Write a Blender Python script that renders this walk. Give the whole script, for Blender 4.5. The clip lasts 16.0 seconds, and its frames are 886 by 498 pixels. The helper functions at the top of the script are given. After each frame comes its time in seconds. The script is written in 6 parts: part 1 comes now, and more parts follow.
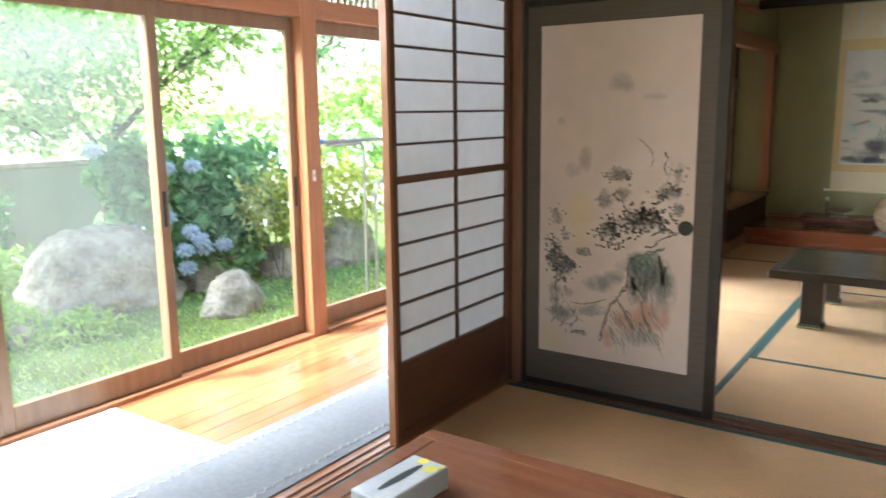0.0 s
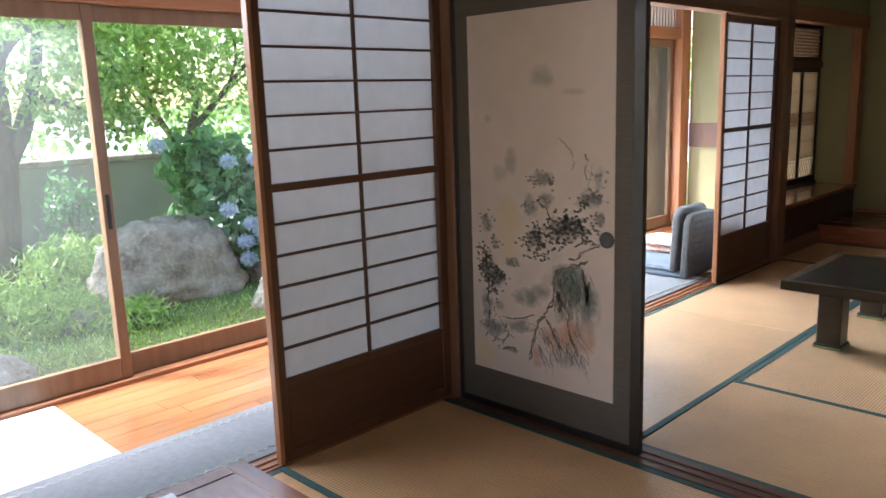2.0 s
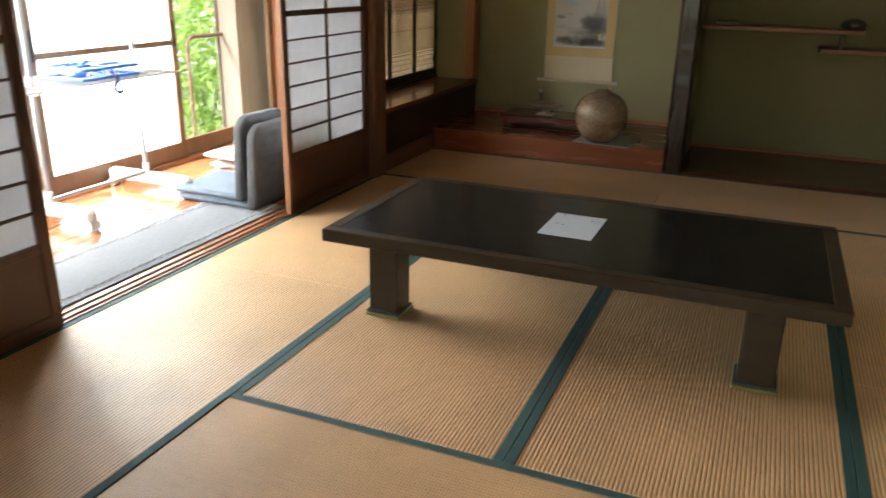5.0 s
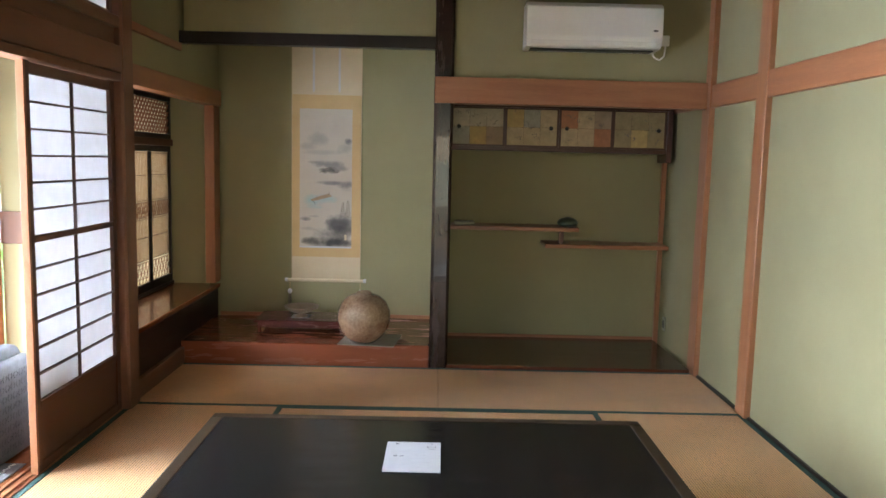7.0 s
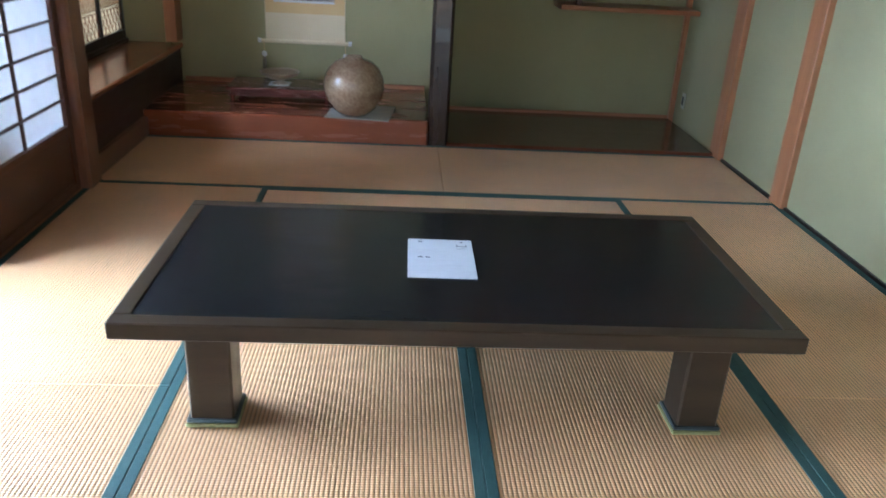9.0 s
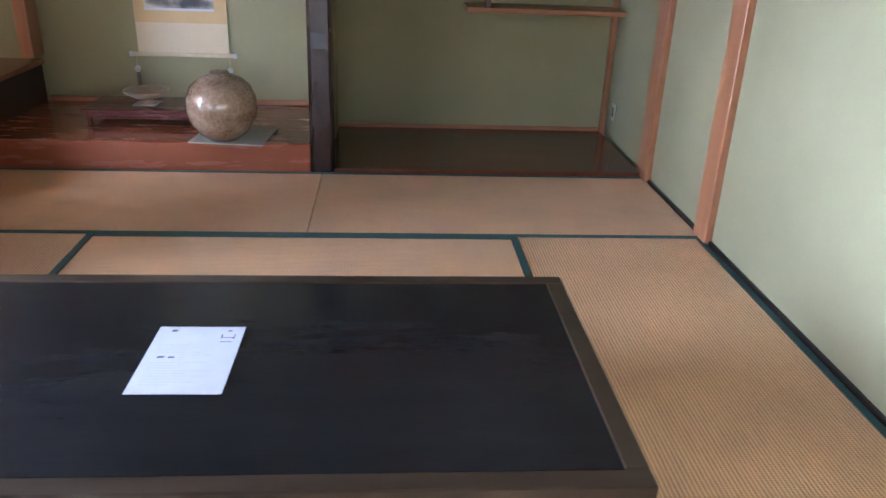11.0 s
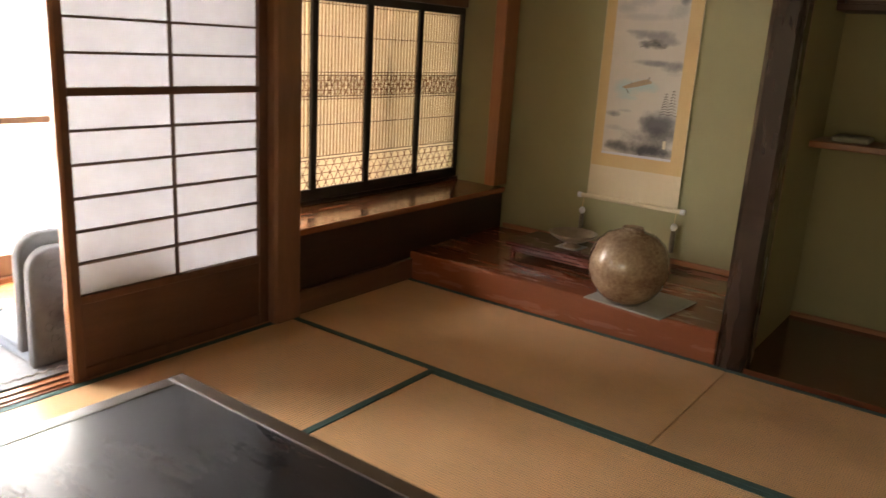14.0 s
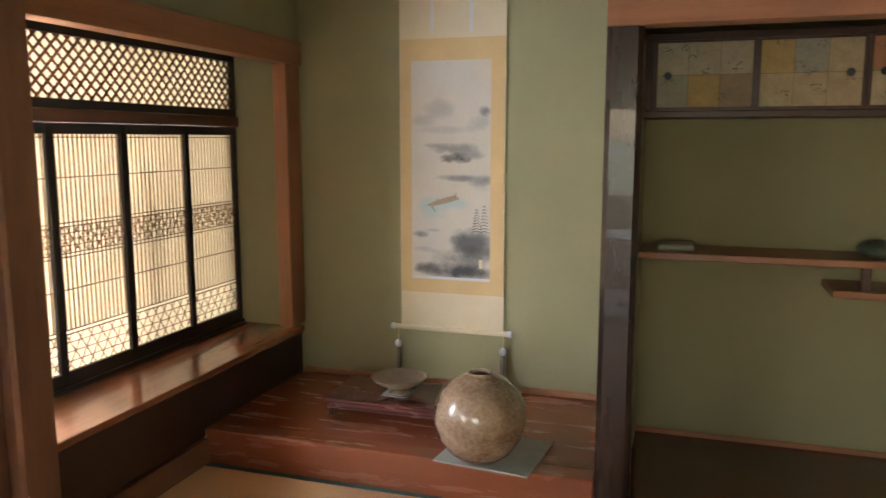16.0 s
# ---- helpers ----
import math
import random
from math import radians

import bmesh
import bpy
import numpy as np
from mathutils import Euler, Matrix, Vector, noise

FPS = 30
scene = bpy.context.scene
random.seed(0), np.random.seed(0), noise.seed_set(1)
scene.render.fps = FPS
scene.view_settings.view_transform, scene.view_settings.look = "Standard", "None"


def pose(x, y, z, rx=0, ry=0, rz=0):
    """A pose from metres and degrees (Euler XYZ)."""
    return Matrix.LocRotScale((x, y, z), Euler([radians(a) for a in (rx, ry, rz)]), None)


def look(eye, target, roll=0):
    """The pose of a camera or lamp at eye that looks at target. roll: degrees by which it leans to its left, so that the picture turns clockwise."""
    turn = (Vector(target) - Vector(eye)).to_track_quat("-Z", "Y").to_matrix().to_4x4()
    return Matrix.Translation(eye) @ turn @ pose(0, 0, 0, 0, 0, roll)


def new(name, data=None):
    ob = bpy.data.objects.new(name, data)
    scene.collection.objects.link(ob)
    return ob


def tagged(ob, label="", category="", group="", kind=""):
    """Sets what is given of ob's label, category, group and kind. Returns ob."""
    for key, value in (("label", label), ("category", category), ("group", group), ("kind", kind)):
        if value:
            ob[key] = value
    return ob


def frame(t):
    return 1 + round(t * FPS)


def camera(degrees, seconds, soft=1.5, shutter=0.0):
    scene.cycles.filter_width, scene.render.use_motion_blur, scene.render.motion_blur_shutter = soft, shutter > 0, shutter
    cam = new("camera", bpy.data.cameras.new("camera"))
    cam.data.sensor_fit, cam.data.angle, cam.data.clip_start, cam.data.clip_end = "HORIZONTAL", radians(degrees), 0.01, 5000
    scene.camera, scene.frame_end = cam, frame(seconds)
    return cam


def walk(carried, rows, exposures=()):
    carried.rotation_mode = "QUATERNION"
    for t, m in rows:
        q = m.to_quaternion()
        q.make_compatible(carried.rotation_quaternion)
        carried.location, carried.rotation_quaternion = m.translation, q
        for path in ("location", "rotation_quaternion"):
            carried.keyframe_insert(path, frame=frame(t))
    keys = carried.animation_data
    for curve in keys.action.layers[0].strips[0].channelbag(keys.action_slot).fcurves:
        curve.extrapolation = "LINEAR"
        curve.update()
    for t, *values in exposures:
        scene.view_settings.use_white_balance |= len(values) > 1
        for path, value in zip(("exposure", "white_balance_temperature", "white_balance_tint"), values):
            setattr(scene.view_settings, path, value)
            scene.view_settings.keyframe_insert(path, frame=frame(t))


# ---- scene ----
cam = camera(59.9, 16.0, shutter=0.3)
PATH = [
    (0, (1.788, -3.264, 1.311), (0.675, -1.641, 0.957), -0.7),
    (0.5, (1.866, -3.123, 1.341), (0.529, -1.67, 1.024), -1.5),
    (1, (2.078, -2.907, 1.339), (0.676, -1.525, 0.986), -1.4),
    (1.5, (2.222, -2.683, 1.323), (0.854, -1.278, 0.931), -1.8),
    (2, (2.373, -2.486, 1.351), (0.988, -1.096, 0.966), -1.9),
    (2.5, (2.576, -2.279, 1.345), (1.168, -0.923, 0.919), -0.9),
    (3, (2.669, -2.003, 1.316), (1.303, -0.634, 0.804), -0.2),
    (3.5, (2.66, -1.675, 1.3), (1.392, -0.238, 0.725), 0.1),
    (4, (2.672, -1.338, 1.296), (1.526, 0.171, 0.656), 1.3),
    (4.5, (2.524, -1.068, 1.273), (1.569, 0.549, 0.585), 2.1),
    (5, (2.349, -0.841, 1.287), (1.631, 0.898, 0.608), 1.1),
    (5.2, (2.3, -0.739, 1.298), (1.678, 1.041, 0.631), 0.3),
    (7.3, (1.75, -0.75, 1.463), (1.805, 1.239, 1.258), 1.4),
    (7.5, (1.744, -0.748, 1.454), (1.808, 1.234, 1.198), 1.3),
    (8, (1.695, -0.623, 1.413), (1.77, 1.326, 0.972), 1.3),
    (8.5, (1.62, -0.371, 1.383), (1.686, 1.531, 0.768), 2.5),
    (9, (1.567, -0.165, 1.331), (1.694, 1.667, 0.539), 3.3),
    (9.2, (1.543, -0.084, 1.322), (1.756, 1.723, 0.491), 3.4),
    (11.3, (2.311, 0.499, 1.31), (2.419, 2.343, 0.545), 1.6),
    (11.5, (2.393, 0.522, 1.335), (2.291, 2.379, 0.598), 1.4),
    (12, (2.532, 0.678, 1.327), (1.772, 2.404, 0.661), 2.6),
    (12.5, (2.577, 0.775, 1.325), (1.309, 2.207, 0.739), 3.5),
    (13, (2.713, 0.883, 1.332), (1.323, 2.213, 0.786), 5.0),
    (13.5, (2.781, 1.072, 1.312), (1.481, 2.489, 0.763), 4.9),
    (14, (2.629, 1.283, 1.308), (1.491, 2.844, 0.787), 3.4),
    (14.5, (2.474, 1.467, 1.311), (1.456, 3.129, 0.861), 2.2),
    (15, (2.313, 1.652, 1.393), (1.324, 3.356, 1.047), 0.8),
    (15.5, (2.195, 1.714, 1.461), (1.33, 3.493, 1.168), 0.7),
    (16, (2.06, 1.717, 1.454), (1.454, 3.602, 1.171), -0.0),
]
walk(cam, [(t, look(eye, target, roll)) for t, eye, target, roll in PATH],
     exposures=[(0,2.15,6100,11), (0.5,1.55,6100,14), (1.0,1.36,6100,17), (1.5,1.58,5950,18), (2.5,1.62,6050,17), (3.5,1.72,6300,15), (4.5,1.68,6500,13), (5.0,1.55,6800,14), (7.5,2.78,5700,19), (9,2.50,5050,14), (11.5,3.08,5250,27), (12,3.05,6100,22), (12.5,2.15,6600,14), (13,1.72,7000,15), (13.5,1.74,7400,19), (14,2.35,7700,25), (14.5,2.58,7600,24), (15,2.70,7500,24), (16,2.92,6250,20)])

# ---- light ----
world = bpy.data.worlds.new("sky")
scene.world = world
world.use_nodes = True
wn = world.node_tree.nodes
sky = wn.new("ShaderNodeTexSky")
sky.sky_type = "NISHITA"
sky.sun_disc = False
sky.sun_elevation, sky.sun_rotation = radians(48), radians(-141.7)
sky.air_density, sky.dust_density, sky.ozone_density = 1.6, 0.6, 1.0
world.node_tree.links.new(sky.outputs[0], wn["Background"].inputs[0])
wn["Background"].inputs[1].default_value = 0.15
sun = new("sun", bpy.data.lights.new("sun", "SUN"))
sun.data.energy, sun.data.angle, sun.data.color = 5.0, radians(14), (1.0, 0.97, 0.92)
sun.matrix_world = look((-7.5, -9.5, 13.5), (0, 0, 0))


def sky_lamp(name, eye, target, width, height, watts, colour):
    """Daylight of an opening, given off in the opening itself."""
    d = bpy.data.lights.new(name, "AREA")
    d.shape, d.size, d.size_y, d.energy, d.color = "RECTANGLE", width, height, watts, colour
    ob = new(name, d)
    ob.matrix_world = look(eye, target)
    return ob


DAY = (0.86, 0.95, 1.0)
sky_lamp("daylight_transom_entry", (-1.56, -1.88, 2.12), (-0.2, -1.88, 1.2), 3.55, 0.28, 145, DAY)
sky_lamp("daylight_transom_room", (-1.475, 2.30, 2.10), (0.5, 2.30, 1.75), 4.45, 0.30, 8, DAY)
sky_lamp("daylight_veiled_doors", (-1.66, 2.25, 0.95), (0.34, 2.25, 0.38), 2.05, 1.58, 92, DAY)
sky_lamp("daylight_alcove_window", (-0.42, 4.58, 1.16), (0.5, 4.58, 1.16), 1.62, 1.40, 5.5, (1.0, 0.97, 0.93))
# Fill lamp added in an unseen opening behind the camera.
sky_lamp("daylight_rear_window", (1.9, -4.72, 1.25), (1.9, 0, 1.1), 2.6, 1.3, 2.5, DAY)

# ---- mesh tools ----


def bx(bm, x0, x1, y0, y1, z0, z1, bev=0.0):
    """Adds a box, with bevelled edges where bev is given."""
    m = Matrix.Translation(((x0 + x1) / 2, (y0 + y1) / 2, (z0 + z1) / 2)) @ Matrix.Diagonal((x1 - x0, y1 - y0, z1 - z0, 1))
    vs = bmesh.ops.create_cube(bm, size=1, matrix=m)["verts"]
    if bev:
        es = {e for v in vs for e in v.link_edges}
        bmesh.ops.bevel(bm, geom=list(es), offset=bev, segments=1, affect="EDGES", profile=0.5)
    return bm


def one(x0, x1, y0, y1, z0, z1, bev=0.0):
    return bx(bmesh.new(), x0, x1, y0, y1, z0, z1, bev)


def tube(bm, p, q, r, seg=12, r2=None):
    """Adds a closed rod from p to q."""
    p, q = Vector(p), Vector(q)
    d = q - p
    m = Matrix.Translation((p + q) / 2) @ d.to_track_quat("Z", "Y").to_matrix().to_4x4()
    bmesh.ops.create_cone(bm, cap_ends=True, segments=seg, radius1=r, radius2=r if r2 is None else r2, depth=d.length, matrix=m)
    return bm


def chain(bm, pts, r, seg=10):
    for p, q in zip(pts, pts[1:]):
        tube(bm, p, q, r, seg)
    return bm


def lathe(profile, centre=(0, 0), seg=40):
    """A turned body from (radius, height) pairs."""
    bm = bmesh.new()
    rings = []
    for r, z in profile:
        rings.append([bm.verts.new((centre[0] + r * math.cos(a), centre[1] + r * math.sin(a), z)) for a in (2 * math.pi * i / seg for i in range(seg))])
    for a, b in zip(rings, rings[1:]):
        for i in range(seg):
            bm.faces.new((a[i], a[(i + 1) % seg], b[(i + 1) % seg], b[i]))
    bm.faces.new(rings[0][::-1])
    bm.faces.new(rings[-1])
    return bm


def part(name, bm, material, parent=None, label="", smooth=False):
    """Links a bmesh as one mesh object under its thing."""
    me = bpy.data.meshes.new(name)
    bmesh.ops.recalc_face_normals(bm, faces=bm.faces)
    bm.to_mesh(me)
    bm.free()
    if smooth:
        me.shade_smooth()
    me.materials.append(material)
    ob = new(name, me)
    ob.parent = parent
    if label:
        ob["label"] = label
    return ob


def shared(name, me, parent, m):
    """Another object on the same mesh, at the pose m."""
    ob = new(name, me)
    ob.parent = parent
    ob.matrix_basis = m
    return ob


def thing(name, label, category, group="", at=(0, 0, 0)):
    """An empty at the base of a thing; its parts are built in world metres and hung under it."""
    ob = new(name)
    ob.empty_display_size = 0.05
    tagged(ob, label, category, group)
    ob.location = at
    return ob


def seat_parts(root):
    """Takes the base point of a thing off its parts, so that they stay where they were built."""
    for c in root.children:
        c.matrix_parent_inverse = Matrix.Translation(root.location).inverted()
    return root


def setting(name, bm, material, label, category):
    return tagged(part(name, bm, material), label, category, kind="structure")


# ---- materials ----


def links_of(name):
    m = bpy.data.materials.new(name)
    m.use_nodes = True
    t = m.node_tree
    return m, t, t.nodes, t.links, t.nodes["Principled BSDF"]


def surf(name, dark, light, scale=6.0, rough=0.6, stretch=(1, 1, 1), bump=0.15, fine=60.0, metal=0.0, spread=0.25, coat=0.0, vary=0.0, detail=6, dist=0.01, rough_var=0.12, spec=0.5):
    """Two colours mixed at two scales, with relief and uneven gloss."""
    m, t, n, l, b = links_of(name)
    co = n.new("ShaderNodeTexCoord")
    mp = n.new("ShaderNodeMapping")
    mp.inputs["Scale"].default_value = stretch
    l.new(co.outputs["Object"], mp.inputs["Vector"])
    big, small = n.new("ShaderNodeTexNoise"), n.new("ShaderNodeTexNoise")
    for k, s, d in ((big, scale, detail), (small, fine, 4)):
        k.inputs["Scale"].default_value, k.inputs["Detail"].default_value = s, d
        k.inputs["Roughness"].default_value = 0.6
        l.new(mp.outputs[0], k.inputs["Vector"])
    mixn = n.new("ShaderNodeMix")
    mixn.inputs[0].default_value = 0.35
    l.new(big.outputs[0], mixn.inputs[2])
    l.new(small.outputs[0], mixn.inputs[3])
    ramp = n.new("ShaderNodeValToRGB")
    ramp.color_ramp.elements[0].position, ramp.color_ramp.elements[1].position = 0.5 - spread, 0.5 + spread
    ramp.color_ramp.elements[0].color, ramp.color_ramp.elements[1].color = (*dark, 1), (*light, 1)
    l.new(mixn.outputs[0], ramp.inputs[0])
    colour = ramp.outputs[0]
    if vary:
        info, hsv, rng = n.new("ShaderNodeObjectInfo"), n.new("ShaderNodeHueSaturation"), n.new("ShaderNodeMapRange")
        rng.inputs[3].default_value, rng.inputs[4].default_value = 1 - vary, 1 + vary
        l.new(info.outputs["Random"], rng.inputs[0])
        l.new(rng.outputs[0], hsv.inputs["Value"])
        l.new(colour, hsv.inputs["Color"])
        colour = hsv.outputs[0]
    l.new(colour, b.inputs["Base Color"])
    rr = n.new("ShaderNodeMapRange")
    rr.inputs[3].default_value, rr.inputs[4].default_value = max(0.02, rough - rough_var), min(1, rough + rough_var)
    l.new(big.outputs[0], rr.inputs[0])
    l.new(rr.outputs[0], b.inputs["Roughness"])
    b.inputs["Metallic"].default_value = metal
    b.inputs["Specular IOR Level"].default_value = spec
    b.inputs["Coat Weight"].default_value = coat
    if bump:
        bp = n.new("ShaderNodeBump")
        bp.inputs["Strength"].default_value, bp.inputs["Distance"].default_value = bump, dist
        l.new(mixn.outputs[0], bp.inputs["Height"])
        l.new(bp.outputs[0], b.inputs["Normal"])
    return m


def tatami_material(name, along):
    """Rush matting: ridges across the mat, with the knots of the warp."""
    m, t, n, l, b = links_of(name)
    co = n.new("ShaderNodeTexCoord")
    sep = n.new("ShaderNodeSeparateXYZ")
    l.new(co.outputs["Object"], sep.inputs[0])

    def ridge(axis, pitch, power):
        a = n.new("ShaderNodeMath")
        a.operation, a.inputs[1].default_value = "MULTIPLY", 2 * math.pi / pitch
        l.new(sep.outputs[axis], a.inputs[0])
        s = n.new("ShaderNodeMath")
        s.operation = "SINE"
        l.new(a.outputs[0], s.inputs[0])
        ab = n.new("ShaderNodeMath")
        ab.operation = "ABSOLUTE"
        l.new(s.outputs[0], ab.inputs[0])
        p = n.new("ShaderNodeMath")
        p.operation, p.inputs[1].default_value = "POWER", power
        l.new(ab.outputs[0], p.inputs[0])
        return p.outputs[0]
    rib = ridge("Y" if along == "x" else "X", 0.025, 1.0)
    knot = ridge("X" if along == "x" else "Y", 0.018, 0.8)
    weave = n.new("ShaderNodeMath")
    weave.operation, weave.inputs[1].default_value = "MULTIPLY_ADD", 0.35
    l.new(knot, weave.inputs[0])
    l.new(rib, weave.inputs[2])
    noise1, noise2 = n.new("ShaderNodeTexNoise"), n.new("ShaderNodeTexNoise")
    mp = n.new("ShaderNodeMapping")
    mp.inputs["Scale"].default_value = (8, 160, 1) if along == "x" else (160, 8, 1)
    l.new(co.outputs["Object"], mp.inputs[0])
    l.new(mp.outputs[0], noise1.inputs["Vector"])
    noise1.inputs["Scale"].default_value = 1
    noise2.inputs["Scale"].default_value, noise2.inputs["Detail"].default_value = 2.2, 5
    l.new(co.outputs["Object"], noise2.inputs["Vector"])
    ramp = n.new("ShaderNodeValToRGB")
    e = ramp.color_ramp.elements
    e[0].position, e[0].color = 0.14, (0.13, 0.066, 0.027, 1)
    e[1].position, e[1].color = 0.64, (0.78, 0.465, 0.225, 1)
    add = n.new("ShaderNodeMath")
    add.operation, add.inputs[1].default_value = "MULTIPLY_ADD", 0.56
    half = n.new("ShaderNodeMath")
    half.operation, half.inputs[1].default_value, half.inputs[2].default_value = "MULTIPLY_ADD", 0.40, 0.05
    l.new(noise1.outputs[0], half.inputs[0])
    l.new(weave.outputs[0], add.inputs[0])
    l.new(half.outputs[0], add.inputs[2])
    sc = n.new("ShaderNodeMath")
    sc.operation, sc.inputs[1].default_value = "MULTIPLY", 0.8
    l.new(add.outputs[0], sc.inputs[0])
    l.new(sc.outputs[0], ramp.inputs[0])
    hsv, rng, info = n.new("ShaderNodeHueSaturation"), n.new("ShaderNodeMapRange"), n.new("ShaderNodeObjectInfo")
    rng.inputs[1].default_value, rng.inputs[2].default_value = 0.3, 0.7
    rng.inputs[3].default_value, rng.inputs[4].default_value = 0.86, 1.12
    mm = n.new("ShaderNodeMath")
    mm.operation, mm.inputs[1].default_value = "MULTIPLY_ADD", 0.12
    l.new(info.outputs["Random"], mm.inputs[0])
    l.new(noise2.outputs[0], mm.inputs[2])
    l.new(mm.outputs[0], rng.inputs[0])
    l.new(rng.outputs[0], hsv.inputs["Value"])
    l.new(ramp.outputs[0], hsv.inputs["Color"])
    l.new(hsv.outputs[0], b.inputs["Base Color"])
    b.inputs["Roughness"].default_value = 0.40
    b.inputs["Specular IOR Level"].default_value = 0.48
    b.inputs["Sheen Weight"].default_value = 0.1
    b.inputs["Sheen Roughness"].default_value = 0.4
    bp = n.new("ShaderNodeBump")
    bp.inputs["Strength"].default_value, bp.inputs["Distance"].default_value = 0.42, 0.004
    l.new(weave.outputs[0], bp.inputs["Height"])
    l.new(bp.outputs[0], b.inputs["Normal"])
    return m


def paper_material(name, colour, through_part=0.5):
    """Paper that lets light through."""
    m, t, n, l, b = links_of(name)
    co, nz = n.new("ShaderNodeTexCoord"), n.new("ShaderNodeTexNoise")
    nz.inputs["Scale"].default_value, nz.inputs["Detail"].default_value = 14, 8
    l.new(co.outputs["Object"], nz.inputs["Vector"])
    ramp = n.new("ShaderNodeValToRGB")
    e = ramp.color_ramp.elements
    e[0].position, e[1].position = 0.3, 0.7
    e[0].color = (*[c * 0.93 for c in colour], 1)
    e[1].color = (*colour, 1)
    l.new(nz.outputs[0], ramp.inputs[0])
    d, tr, mx = n.new("ShaderNodeBsdfDiffuse"), n.new("ShaderNodeBsdfTranslucent"), n.new("ShaderNodeMixShader")
    l.new(ramp.outputs[0], d.inputs[0])
    l.new(ramp.outputs[0], tr.inputs[0])
    mx.inputs[0].default_value = through_part
    l.new(d.outputs[0], mx.inputs[1])
    l.new(tr.outputs[0], mx.inputs[2])
    l.new(mx.outputs[0], n["Material Output"].inputs[0])
    return m


def glass_material(name, veil=0.0):
    """Clear pane; veil is the share of milky white mixed into it."""
    m, t, n, l, b = links_of(name)
    tp, gl, mx, fr = n.new("ShaderNodeBsdfTransparent"), n.new("ShaderNodeBsdfGlossy"), n.new("ShaderNodeMixShader"), n.new("ShaderNodeLayerWeight")
    gl.inputs["Roughness"].default_value = 0.02
    fr.inputs[0].default_value = 0.5
    pw, sm = n.new("ShaderNodeMath"), n.new("ShaderNodeMath")
    pw.operation, pw.inputs[1].default_value = "POWER", 5.0
    sm.operation, sm.inputs[1].default_value, sm.inputs[2].default_value = "MULTIPLY_ADD", 0.5, 0.02
    l.new(fr.outputs["Facing"], pw.inputs[0])
    l.new(pw.outputs[0], sm.inputs[0])
    tp.inputs[0].default_value = (0.95, 0.97, 0.95, 1)
    l.new(sm.outputs[0], mx.inputs[0])
    l.new(tp.outputs[0], mx.inputs[1])
    l.new(gl.outputs[0], mx.inputs[2])
    out = mx.outputs[0]
    if veil:
        co, nz, rg = n.new("ShaderNodeTexCoord"), n.new("ShaderNodeTexNoise"), n.new("ShaderNodeMapRange")
        nz.inputs["Scale"].default_value, nz.inputs["Detail"].default_value = 1.8, 6
        l.new(co.outputs["Object"], nz.inputs["Vector"])
        rg.inputs[1].default_value, rg.inputs[2].default_value = 0.3, 0.7
        rg.inputs[3].default_value, rg.inputs[4].default_value = veil * 0.75, veil * 1.25
        l.new(nz.outputs[0], rg.inputs[0])
        tl, m2 = n.new("ShaderNodeBsdfTranslucent"), n.new("ShaderNodeMixShader")
        tl.inputs[0].default_value = (0.85, 0.86, 0.84, 1)
        l.new(rg.outputs[0], m2.inputs[0])
        l.new(out, m2.inputs[1])
        l.new(tl.outputs[0], m2.inputs[2])
        out = m2.outputs[0]
    l.new(out, n["Material Output"].inputs[0])
    return m


